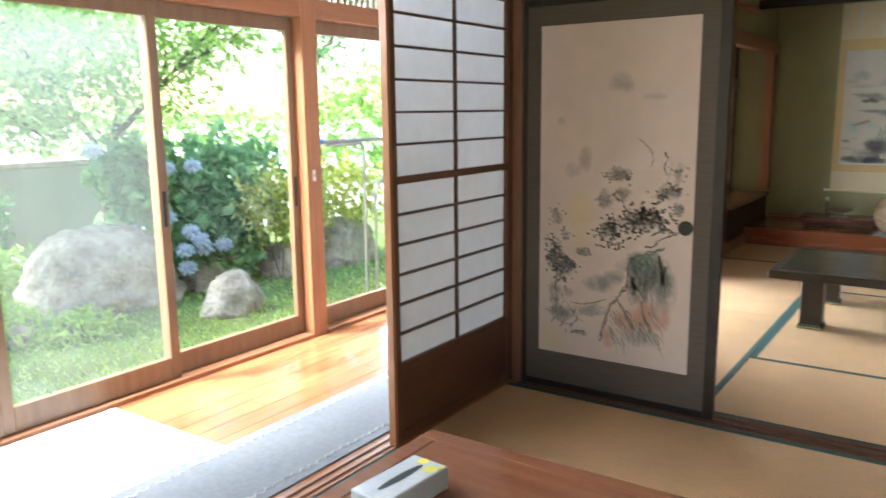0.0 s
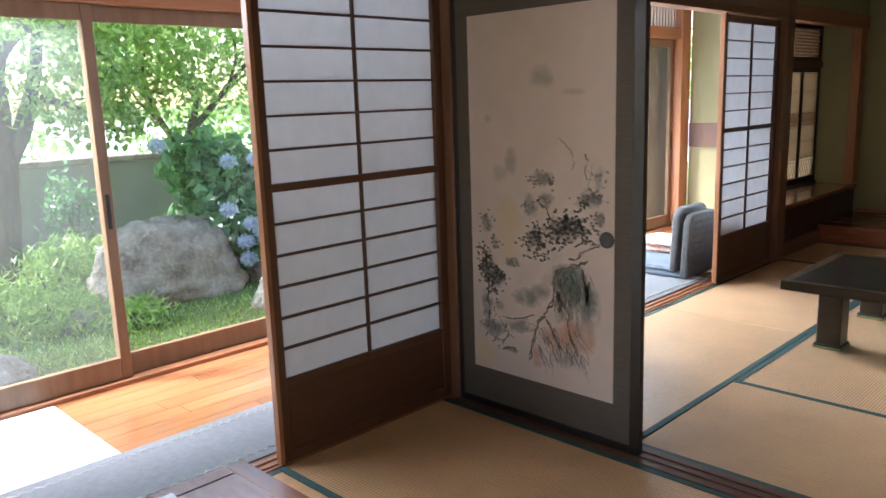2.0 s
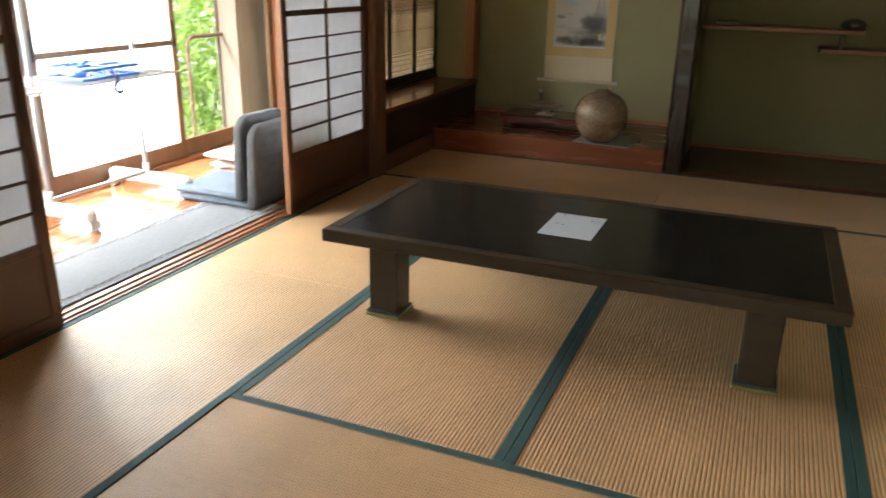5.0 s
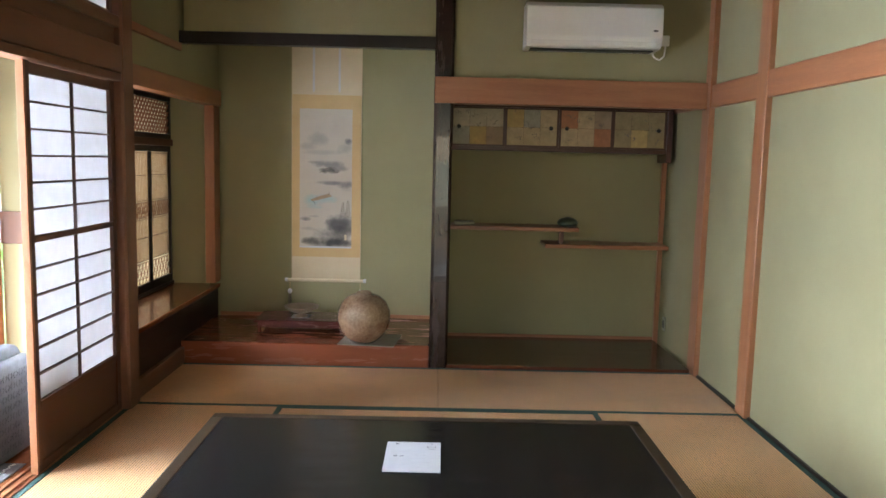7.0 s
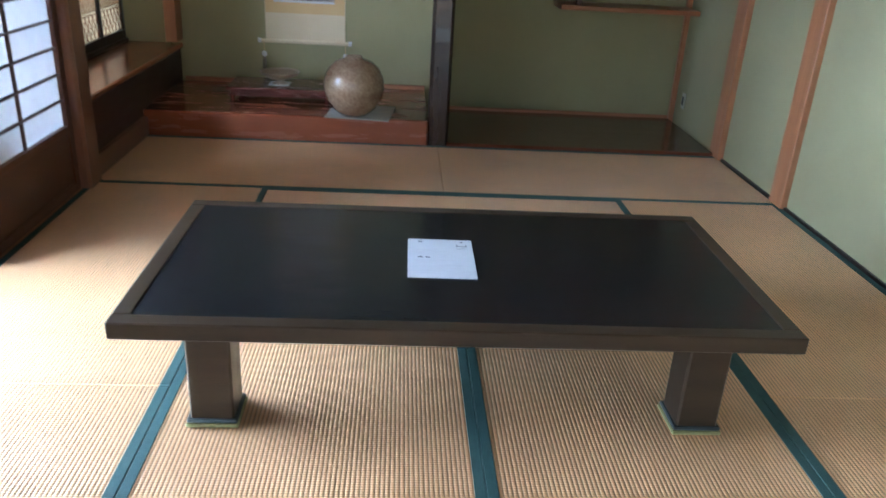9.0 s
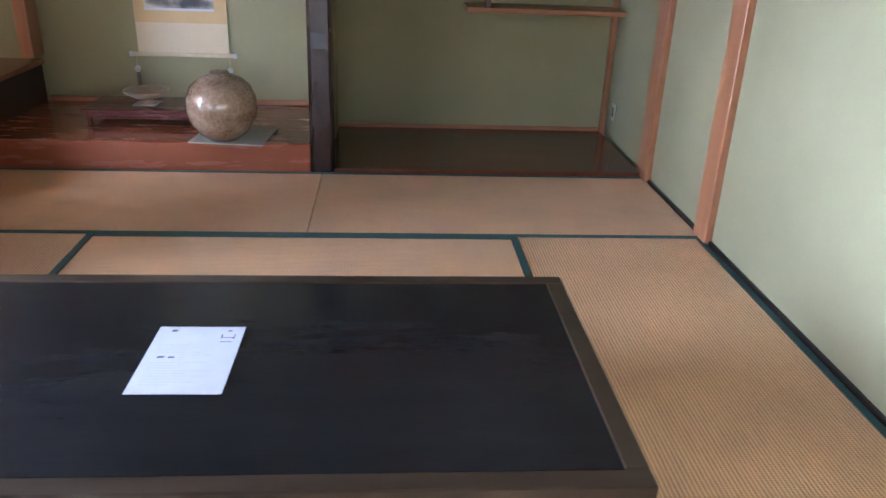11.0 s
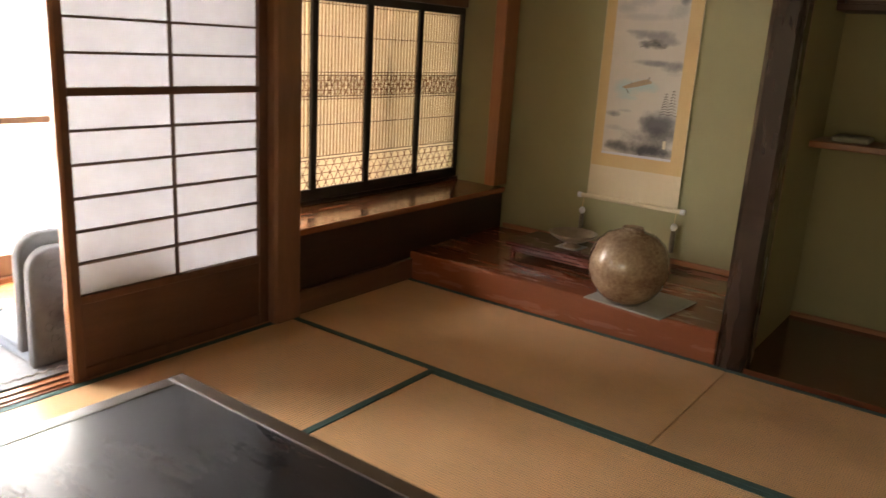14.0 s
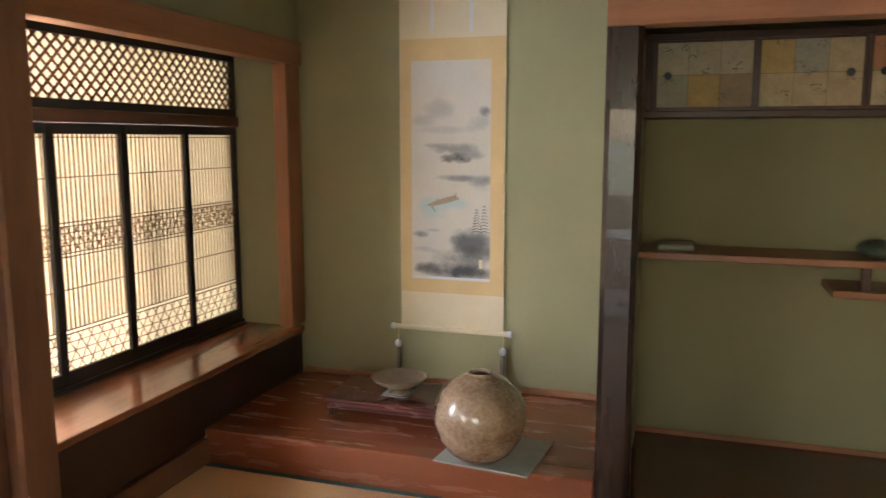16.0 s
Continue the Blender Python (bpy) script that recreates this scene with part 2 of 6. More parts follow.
def painting(name, ground, spots, ux="X", gain=1.0, fibre=0.04):
    """Ink wash on paper. A spot is (x, z, half width, half height, strength, grain, tint)."""
    m, t, n, l, b = links_of(name)
    co, sep = n.new("ShaderNodeTexCoord"), n.new("ShaderNodeSeparateXYZ")
    l.new(co.outputs["Object"], sep.inputs[0])
    base = n.new("ShaderNodeTexNoise")
    base.inputs["Scale"].default_value, base.inputs["Detail"].default_value = 9, 8
    l.new(co.outputs["Object"], base.inputs["Vector"])
    ramp = n.new("ShaderNodeValToRGB")
    ramp.color_ramp.elements[0].position, ramp.color_ramp.elements[1].position = 0.3, 0.7
    ramp.color_ramp.elements[0].color = (*[c * (1 - fibre) for c in ground], 1)
    ramp.color_ramp.elements[1].color = (*[min(1, c * (1 + fibre)) for c in ground], 1)
    l.new(base.outputs[0], ramp.inputs[0])
    colour = ramp.outputs[0]
    grains = {}
    for x, z, rx, rz, strength, grain, tint in spots:
        if grain not in grains:
            g = n.new("ShaderNodeTexNoise")
            g.inputs["Scale"].default_value, g.inputs["Detail"].default_value, g.inputs["Roughness"].default_value = grain, 7, 0.65
            l.new(co.outputs["Object"], g.inputs["Vector"])
            grains[grain] = g.outputs[0]

        def ratio(axis, c, r):
            k = n.new("ShaderNodeMath")
            k.operation, k.inputs[1].default_value, k.inputs[2].default_value = "MULTIPLY_ADD", 1 / r, -c / r
            l.new(sep.outputs[axis], k.inputs[0])
            s = n.new("ShaderNodeMath")
            s.operation = "MULTIPLY"
            l.new(k.outputs[0], s.inputs[0])
            l.new(k.outputs[0], s.inputs[1])
            return s.outputs[0]
        d = n.new("ShaderNodeMath")
        d.operation = "ADD"
        l.new(ratio(ux, x, rx), d.inputs[0])
        l.new(ratio("Z", z, rz), d.inputs[1])
        w = n.new("ShaderNodeMath")
        amp = 3.2 if grain > 12 else 2.4
        w.operation, w.inputs[1].default_value, w.inputs[2].default_value = "MULTIPLY_ADD", amp, -amp / 2
        l.new(grains[grain], w.inputs[0])
        s = n.new("ShaderNodeMath")
        s.operation = "ADD"
        s2 = n.new("ShaderNodeMath")
        s2.operation, s2.inputs[0].default_value = "SUBTRACT", 0.62
        l.new(d.outputs[0], s2.inputs[1])
        l.new(s2.outputs[0], s.inputs[0])
        l.new(w.outputs[0], s.inputs[1])
        rg = n.new("ShaderNodeMapRange")
        rg.inputs[1].default_value, rg.inputs[2].default_value = 0.0, 0.7
        rg.inputs[3].default_value, rg.inputs[4].default_value = 0.0, min(1.0, strength * gain)
        l.new(s.outputs[0], rg.inputs[0])
        mx = n.new("ShaderNodeMix")
        mx.data_type = "RGBA"
        l.new(rg.outputs[0], mx.inputs[0])
        l.new(colour, mx.inputs[6])
        mx.inputs[7].default_value = (*tint, 1)
        colour = mx.outputs[2]
    l.new(colour, b.inputs["Base Color"])
    b.inputs["Roughness"].default_value = 0.75
    return m


WOOD_POST = surf("cedar_post", (0.23, 0.085, 0.035), (0.42, 0.19, 0.085), 3, 0.42, (9, 9, 0.6), 0.12, 40)
WOOD_ALONG = surf("cedar_rail", (0.22, 0.082, 0.035), (0.40, 0.175, 0.08), 3, 0.42, (9, 0.6, 9), 0.12, 40)
WOOD_CROSS = surf("cedar_beam", (0.24, 0.09, 0.04), (0.42, 0.19, 0.09), 3, 0.42, (0.6, 9, 9), 0.12, 40)
WOOD_DOOR = surf("aged_door_wood", (0.125, 0.07, 0.038), (0.235, 0.14, 0.077), 3, 0.4, (8, 8, 0.7), 0.12, 40)
WOOD_BROWN = surf("stained_shoji_wood", (0.075, 0.03, 0.016), (0.15, 0.065, 0.035), 3, 0.45, (8, 8, 0.8), 0.1, 40)
WOOD_MID = surf("brown_house_wood", (0.13, 0.056, 0.031), (0.25, 0.118, 0.066), 3, 0.42, (8, 8, 0.8), 0.1, 40)
WOOD_MID_ALONG = surf("brown_house_rail", (0.12, 0.052, 0.029), (0.23, 0.108, 0.060), 3, 0.42, (8, 0.8, 8), 0.1, 40)
BOARD = surf("shoji_bottom_board", (0.07, 0.03, 0.017), (0.13, 0.058, 0.034), 2.5, 0.42, (1.2, 1.2, 9), 0.08, 40)
KUMIKO = surf("shoji_lattice_wood", (0.06, 0.026, 0.014), (0.11, 0.05, 0.028), 5, 0.55, (4, 4, 4), 0.05)
BLACKWOOD = surf("black_lacquer_wood", (0.012, 0.009, 0.008), (0.03, 0.02, 0.016), 5, 0.35, (3, 3, 3), 0.05)
PILLAR = surf("dark_pillar_wood", (0.008, 0.005, 0.004), (0.042, 0.018, 0.012), 2.2, 0.26, (5, 5, 1.0), 0.015, 20, coat=0.3, spread=0.34)
TOKO_WOOD = surf("toko_board_wood", (0.17, 0.048, 0.022), (0.33, 0.105, 0.048), 2.6, 0.27, (0.7, 5, 5), 0.0, 50, coat=0.35, spread=0.6, rough_var=0.03)
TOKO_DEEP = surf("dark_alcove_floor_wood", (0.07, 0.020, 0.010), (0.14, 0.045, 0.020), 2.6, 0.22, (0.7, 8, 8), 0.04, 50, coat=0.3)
TOKO_DARK = surf("alcove_dark_board", (0.022, 0.010, 0.007), (0.055, 0.024, 0.015), 3, 0.4, (1, 1, 7), 0.08, 40)
SILL_WOOD = surf("alcove_sill_wood", (0.19, 0.075, 0.038), (0.33, 0.145, 0.075), 2.5, 0.22, (8, 0.7, 8), 0.04, 40, coat=0.25)
VERANDA = surf("veranda_board_wood", (0.25, 0.085, 0.033), (0.44, 0.18, 0.075), 3, 0.2, (9, 0.7, 9), 0.05, 40, vary=0.12, coat=0.7)
PLASTER = surf("green_clay_plaster", (0.245, 0.228, 0.122), (0.31, 0.29, 0.162), 2.2, 0.92, (1, 1, 1), 0.25, 220, dist=0.003)
CEILING_WOOD = surf("ceiling_board_wood", (0.10, 0.055, 0.03), (0.18, 0.10, 0.055), 3, 0.6, (0.7, 9, 9), 0.06, 40)
TATAMI = {"x": tatami_material("rush_mat_crosswise", "x"), "y": tatami_material("rush_mat_lengthwise", "y")}
HERI = surf("green_cloth_border", (0.028, 0.070, 0.068), (0.050, 0.118, 0.112), 30, 0.75, (1, 1, 1), 0.3, 400, dist=0.002)
PAPER = paper_material("shoji_paper", (0.69, 0.69, 0.71), 0.33)
PAPER_WARM = paper_material("aged_window_paper", (0.82, 0.735, 0.585), 0.45)
GLASS = glass_material("window_glass")
GLASS_MILKY = glass_material("milky_window_glass", 0.03)
SCREEN = glass_material("veiled_window_glass", 0.35)
TABLE_FRAME = surf("table_frame_wood", (0.022, 0.014, 0.008), (0.055, 0.036, 0.02), 3, 0.35, (0.8, 7, 7), 0.08, 40)
TABLE_BLACK = surf("black_table_inlay", (0.006, 0.0065, 0.007), (0.014, 0.014, 0.015), 3.4, 0.19, (1.2, 4.5, 1), 0.03, 18, rough_var=0.15, spec=0.38, detail=5, coat=0.2)
TABLE_BLACK.node_tree.nodes["Principled BSDF"].inputs["Coat Roughness"].default_value = 0.42
RED_TABLE = surf("red_brown_table_wood", (0.13, 0.042, 0.018), (0.27, 0.10, 0.045), 2.5, 0.2, (0.7, 7, 7), 0.04, 40, coat=0.3)
PRINT = surf("printed_sheet_paper", (0.50, 0.51, 0.545), (0.56, 0.57, 0.605), 20, 0.7, bump=0.0)
INK = surf("print_ink", (0.05, 0.05, 0.07), (0.14, 0.14, 0.18), 80, 0.8, bump=0.0)
WHITE_PLASTIC = surf("white_plastic", (0.70, 0.70, 0.68), (0.78, 0.78, 0.76), 5, 0.35, bump=0.02)
BLUE_PLASTIC = surf("blue_plastic", (0.02, 0.13, 0.55), (0.05, 0.22, 0.72), 8, 0.35, bump=0.02)
STEEL = surf("brushed_steel", (0.34, 0.34, 0.34), (0.46, 0.46, 0.45), 30, 0.42, (4, 4, 0.3), 0.02, metal=1.0)
DARK_METAL = surf("dark_metal", (0.012, 0.014, 0.014), (0.03, 0.035, 0.035), 30, 0.4, bump=0.05, metal=0.3)
COPPER_PIPE = surf("weathered_copper_pipe", (0.22, 0.12, 0.09), (0.36, 0.22, 0.17), 20, 0.5, bump=0.05)
GREY_FABRIC = surf("grey_quilted_fabric", (0.085, 0.088, 0.092), (0.16, 0.165, 0.17), 18, 0.9, bump=0.3, fine=300, dist=0.003)
BLUE_FABRIC = surf("blue_grey_seat_fabric", (0.10, 0.13, 0.17), (0.17, 0.20, 0.24), 18, 0.9, bump=0.3, fine=300, dist=0.003)
PINK_FABRIC = surf("pale_patterned_cushion_cloth", (0.35, 0.20, 0.17), (0.66, 0.56, 0.48), 12, 0.9, bump=0.2, fine=60, spread=0.1)

# ---- structure ----
M = 0.91
CEIL = 2.66

ground_bm = bmesh.new()
bmesh.ops.create_grid(ground_bm, x_segments=2, y_segments=2, size=1500, matrix=Matrix.Translation((0, 0, -0.75)))
GRASS_SOIL = surf("mossy_ground", (0.08, 0.11, 0.03), (0.19, 0.26, 0.08), 1.6, 0.95, bump=0.5, fine=30)
setting("ground", ground_bm, GRASS_SOIL, "mossy garden ground with short grass", "ground")

# Added pale sheet: the blown-out white of the background is put into its colour.
far_sheet = one(-160, -8.6, -160, 160, -0.76, -0.742)
BACKDROP = surf("pale_backdrop_ground", (0.46, 0.45, 0.42), (0.62, 0.61, 0.58), 1.5, 0.95, bump=0.3, fine=60)
setting("pavement_yard", far_sheet, BACKDROP, "added pale ground sheet, a bright backdrop beyond the garden wall", "pavement")

# floors: a slab under the mats, and the veranda's joists
setting("floor_base", one(-0.05, 3.70, -4.75, 5.6, -0.76, -0.056), TOKO_DARK, "rough wooden floor under the mats", "floor")
veranda_floor = setting("floor_veranda", one(-1.46, -0.07, -4.75, 4.72, -0.76, -0.03), TOKO_DARK, "wooden veranda floor base", "floor")

# walls with thickness
setting("wall_right", one(3.64, 3.76, -4.75, 5.6, -0.76, CEIL), PLASTER, "sage green clay plaster wall", "wall")
setting("wall_back_alcove", one(-0.5, 3.64, 5.5, 5.62, -0.76, CEIL), PLASTER, "sage green clay plaster wall behind the alcove", "wall")
# Unseen rear wall; its opening is added only to let fill light in.
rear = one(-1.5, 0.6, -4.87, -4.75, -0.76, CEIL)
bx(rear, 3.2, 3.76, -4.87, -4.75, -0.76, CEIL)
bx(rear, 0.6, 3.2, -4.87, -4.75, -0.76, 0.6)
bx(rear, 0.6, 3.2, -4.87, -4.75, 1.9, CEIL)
setting("wall_behind", rear, PLASTER, "unseen sage green clay plaster wall with an added opening", "wall")
setting("wall_above_alcove", one(0.06, 1.75, 4.57, 4.63, 2.285, CEIL), PLASTER, "plaster wall above the picture alcove", "wall")
setting("wall_above_shelves", one(1.89, 3.64, 4.57, 4.63, 2.02, CEIL), PLASTER, "plaster wall above the shelf alcove", "wall")
setting("wall_between_alcoves", one(1.79, 1.85, 4.68, 5.5, 0.0, CEIL), PLASTER, "plaster wall between the two alcoves", "wall")
setting("wall_above_window", one(-0.04, 0.03, 3.69, 5.5, 1.96, CEIL), PLASTER, "plaster wall above the alcove window", "wall")
setting("wall_alcove_side", one(-0.42, -0.045, 5.468, 5.498, 0.40, 2.2), PLASTER, "plaster wall beside the alcove window", "wall")
setting("wall_veranda_end", one(-1.30, -0.42, 4.72, 4.80, -0.76, CEIL), PLASTER, "pale green plaster wall closing the veranda", "wall")
setting("wall_between_rooms", one(0.07, 3.64, -0.09, -0.03, 2.05, CEIL), PLASTER, "plaster wall above the sliding doors", "wall")
setting("wall_left_upper", one(-0.03, 0.03, -4.75, 0.0, 2.20, CEIL), PLASTER, "plaster wall above the paper screens", "wall")
setting("wall_left_far_upper", one(-0.03, 0.03, 0.0, 3.53, 2.50, CEIL), PLASTER, "plaster wall above the transom", "wall")
setting("ceiling", one(-0.06, 3.76, -4.87, 5.62, CEIL, CEIL + 0.05), CEILING_WOOD, "dark board ceiling", "ceiling")
setting("ceiling_veranda", one(-1.50, -0.06, -4.87, 4.80, 2.40, 2.46), CEILING_WOOD, "wooden veranda ceiling", "ceiling")
setting("roof_eaves", one(-2.0, -1.50, -5.6, 6.4, 2.42, 2.50), CEILING_WOOD, "wooden eaves over the veranda", "eaves")
setting("roof_slab", one(-1.55, 3.9, -5.0, 5.8, CEIL + 0.06, CEIL + 0.2), CEILING_WOOD, "roof over the rooms", "roof")

# posts
def post(name, x0, x1, y0, y1, z0, z1, mat=WOOD_POST, label="square cedar post", bev=0.004):
    return setting(name, one(x0, x1, y0, y1, z0, z1, bev), mat, label, "post")

post("post_room_corner", -0.06, 0.06, -0.086, 0.0, -0.05, CEIL, WOOD_MID, "brown square wooden post")
post("post_window", -0.06, 0.06, 3.532, 3.690, -0.05, CEIL, WOOD_MID, "brown square wooden post beside the alcove window", 0.012)
post("post_alcove_end", -0.045, 0.033, 5.35, 5.498, 0.44, 1.845, WOOD_POST)
post("post_right", 3.605, 3.65, 4.47, 4.62, -0.05, CEIL)
post("post_right_middle", 3.605, 3.65, 3.58, 3.72, -0.05, CEIL)
post("post_right_near", 3.605, 3.65, -0.125, 0.0, -0.05, CEIL)
post("post_shelf_edge", 1.853, 1.876, 4.682, 4.72, 0.023, 1.845, WOOD_MID, "thin brown edge strip behind the pillar", 0.002)
post("post_back_corner", 3.60, 3.637, 5.46, 5.497, 0.0, 1.60)
post("post_veranda", -1.46, -1.33, -0.075, 0.045, -0.76, 2.40, WOOD_POST, "red-brown square veranda post with a door latch")
post("post_veranda_end", -1.46, -1.31, 4.55, 4.72, -0.76, 2.40, WOOD_POST, "red-brown square veranda post")
post("post_veranda_near", -1.46, -1.33, -3.80, -3.68, -0.76, 2.40)
post("post_left_near", -0.06, 0.06, -3.87, -3.75, -0.05, CEIL, WOOD_BROWN)
pil = bmesh.new()
bx(pil, 1.755, 1.885, 4.545, 4.68, -0.03, CEIL, 0.02)
tp = setting("post_alcove_pillar", pil, PILLAR, "polished dark natural-wood alcove pillar", "post")

# rails and lintels
def rail(name, x0, x1, y0, y1, z0, z1, mat, label, cat="beam", bev=0.003):
    return setting(name, one(x0, x1, y0, y1, z0, z1, bev), mat, label, cat)

rail("beam_right", 3.612, 3.648, -4.7, 4.47, 1.85, 2.0, WOOD_ALONG, "cedar wall rail")
rail("beam_right_alcove", 3.62, 3.648, 4.62, 5.49, 1.86, 2.0, WOOD_ALONG, "cedar wall rail")
rail("beam_shelf_alcove", 1.758, 3.606, 4.528, 4.64, 1.845, 2.02, WOOD_CROSS, "cedar lintel of the shelf alcove")
rail("beam_picture_alcove", 0.0, 1.757, 4.56, 4.64, 2.205, 2.285, BLACKWOOD, "dark lintel of the picture alcove")
rail("beam_window", -0.05, 0.05, 3.691, 5.497, 1.845, 1.965, WOOD_ALONG, "cedar lintel above the alcove window")
rail("trim_window_wall", 0.028, 0.05, 3.691, 4.56, 2.15, 2.20, WOOD_ALONG, "thin cedar wall strip", "trim")
for nm, y0, y1 in (("room", 0.002, 3.531), ("entry", -3.749, -0.088)):
    rail("lintel_left_" + nm, -0.055, 0.055, y0, y1, 1.845, 1.885, WOOD_MID_ALONG, "grooved lintel over the paper screens")
    rail("beam_left_" + nm, -0.04, 0.062, y0, y1, 1.887, 2.03, WOOD_MID_ALONG, "brown wooden wall rail above the screens")
    rail("lintel_transom_" + nm, -0.04, 0.05, y0, y1, 2.13, 2.19, WOOD_MID_ALONG, "brown transom rail")
    rail("wall_left_strip_" + nm, -0.02, 0.02, y0, y1, 2.03, 2.13, WOOD_MID_ALONG, "brown board between the rails", "panel")
rail("lintel_rooms", 0.062, 3.604, -0.12, 0.0, 1.79, 1.85, WOOD_BROWN, "grooved lintel between the rooms")
rail("beam_rooms", 0.062, 3.604, -0.115, -0.005, 1.852, 2.05, WOOD_BROWN, "wooden wall rail between the rooms")
rail("trim_right_floor", 3.625, 3.66, 0.0, 4.47, -0.03, 0.012, BLACKWOOD, "dark floor edging", "trim")
rail("trim_back_alcove", 0.03, 1.755, 5.485, 5.503, 0.155, 0.185, WOOD_CROSS, "thin wooden edging", "trim")
rail("trim_back_shelves", 1.85, 3.60, 5.485, 5.503, 0.02, 0.045, WOOD_CROSS, "thin wooden edging", "trim")
rail("baseboard_window", -0.02, 0.035, 3.691, 4.56, -0.03, 0.115, WOOD_MID_ALONG, "brown baseboard under the alcove window", "baseboard")
rail("panel_window", -0.03, 0.012, 3.691, 5.495, 0.115, 0.385, TOKO_DARK, "dark wooden panel under the window sill", "panel")
rail("window_sill_alcove", -0.42, 0.03, 3.692, 5.495, 0.386, 0.418, SILL_WOOD, "polished red-brown window sill", "sill", 0.004)

# thresholds with sliding grooves
def threshold(name, along, a0, a1, c0, c1, grooves, label):
    """Strips and lower grooves side by side, as one sill."""
    bm = bmesh.new()
    edges = sorted([c0, c1] + [g - 0.011 for g in grooves] + [g + 0.011 for g in grooves])
    for i, (u, v) in enumerate(zip(edges, edges[1:])):
        top = 0.006 if i % 2 == 0 else -0.001
        if along == "y":
            bx(bm, u, v, a0, a1, -0.05, top)
        else:
            bx(bm, a0, a1, u, v, -0.05, top)
    return setting(name, bm, WOOD_ALONG if along == "y" else WOOD_BROWN, label, "threshold")

threshold("threshold_veranda", "y", -3.75, -0.088, -0.075, 0.016, (-0.047, -0.003), "reddish wooden sill with sliding grooves")
threshold("threshold_veranda_room", "y", 0.002, 3.531, -0.075, 0.016, (-0.047, -0.003), "reddish wooden sill with sliding grooves")
threshold("threshold_rooms", "x", 0.061, 3.604, -0.13, 0.0, (-0.09, -0.045), "dark wooden sill with sliding grooves between the rooms")

# alcove floors
setting("floor_picture_alcove", one(0.012, 1.754, 4.66, 5.484, -0.05, 0.155), TOKO_WOOD, "polished red-brown alcove board", "floor")
kam = bmesh.new()
bx(kam, 0.012, 1.754, 4.555, 4.66, -0.05, 0.157, 0.006)
setting("alcove_edge_beam", kam, TOKO_WOOD, "polished red-brown front beam of the alcove", "beam")
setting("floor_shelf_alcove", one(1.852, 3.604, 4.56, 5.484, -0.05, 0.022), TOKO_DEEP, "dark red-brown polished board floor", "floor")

# veranda outer wall: sills, lintels and transom bars
rail("sill_glass", -1.46, -1.325, -3.68, -0.077, -0.06, 0.022, WOOD_ALONG, "wooden sill of the glass doors", "sill")
rail("sill_glass_room", -1.46, -1.325, 0.047, 4.548, -0.06, 0.022, WOOD_ALONG, "wooden sill of the glass doors", "sill")
for nm, y0, y1 in (("entry", -3.68, -0.077), ("room", 0.047, 4.548)):
    rail("lintel_glass_" + nm, -1.46, -1.33, y0, y1, 1.83, 1.935, WOOD_ALONG, "red-brown lintel above the glass doors")
    rail("beam_glass_" + nm, -1.46, -1.33, y0, y1, 2.27, 2.40, WOOD_ALONG, "red-brown beam above the transom")
    tr = thing("transom_bars", "row of upright wooden bars above the glass doors", "transom")
    n = int((y1 - y0) / 0.055)
    bar = None
    for i in range(n):
        y = y0 + (i + 0.5) * (y1 - y0) / n
        if bar is None:
            bar = part("bar", one(-1.405, -1.385, -0.009, 0.009, 1.935, 2.27), WOOD_DOOR, tr).data
            bpy.data.objects[tr.children[0].name].location = (0, y, 0)
        else:
            shared("bar", bar, tr, Matrix.Translation((0, y, 0)))
    for k in range(1, 4):
        y = y0 + (y1 - y0) * k / 4
        part("stud", one(-1.42, -1.37, y - 0.025, y + 0.025, 1.935, 2.27), WOOD_DOOR, tr)

# ---- mats and boards ----
def mat_piece(parent, x0, x1, y0, y1, along):
    g = 0.0012
    m = part("tatami_mat", one(x0 + g, x1 - g, y0 + g, y1 - g, -0.055, 0.0, 0.003), TATAMI[along], parent)
    w = 0.031
    if along == "x":
        strips = ((x0 + g, x1 - g, y0 + g, y0 + w), (x0 + g, x1 - g, y1 - w, y1 - g))
    else:
        strips = ((x0 + g, x0 + w, y0 + g, y1 - g), (x1 - w, x1 - g, y0 + g, y1 - g))
    for s in strips:
        part("cloth_border", one(*s, -0.02, 0.0022, 0.001), HERI, m)
    return m

mats = thing("tatami_floor", "woven rush mats with dark green cloth borders", "floor")
mats["kind"] = "structure"
for x0, x1, y0, y1, al in (
        (0.017, 2 * M, 4 * M, 5 * M, "x"), (2 * M, 4 * M - 0.02, 4 * M, 5 * M, "x"),
        (0.017, M, 2 * M, 4 * M, "y"), (0.017, M, 0, 2 * M, "y"),
        (3 * M, 4 * M - 0.02, 2 * M, 4 * M, "y"), (3 * M, 4 * M - 0.02, 0, 2 * M, "y"),
        (M, 3 * M, 3 * M, 4 * M, "x"), (M, 2 * M, M, 3 * M, "y"), (2 * M, 3 * M, M, 3 * M, "y"), (M, 3 * M, 0, M, "x")):
    mat_piece(mats, x0, x1, y0, y1, al)
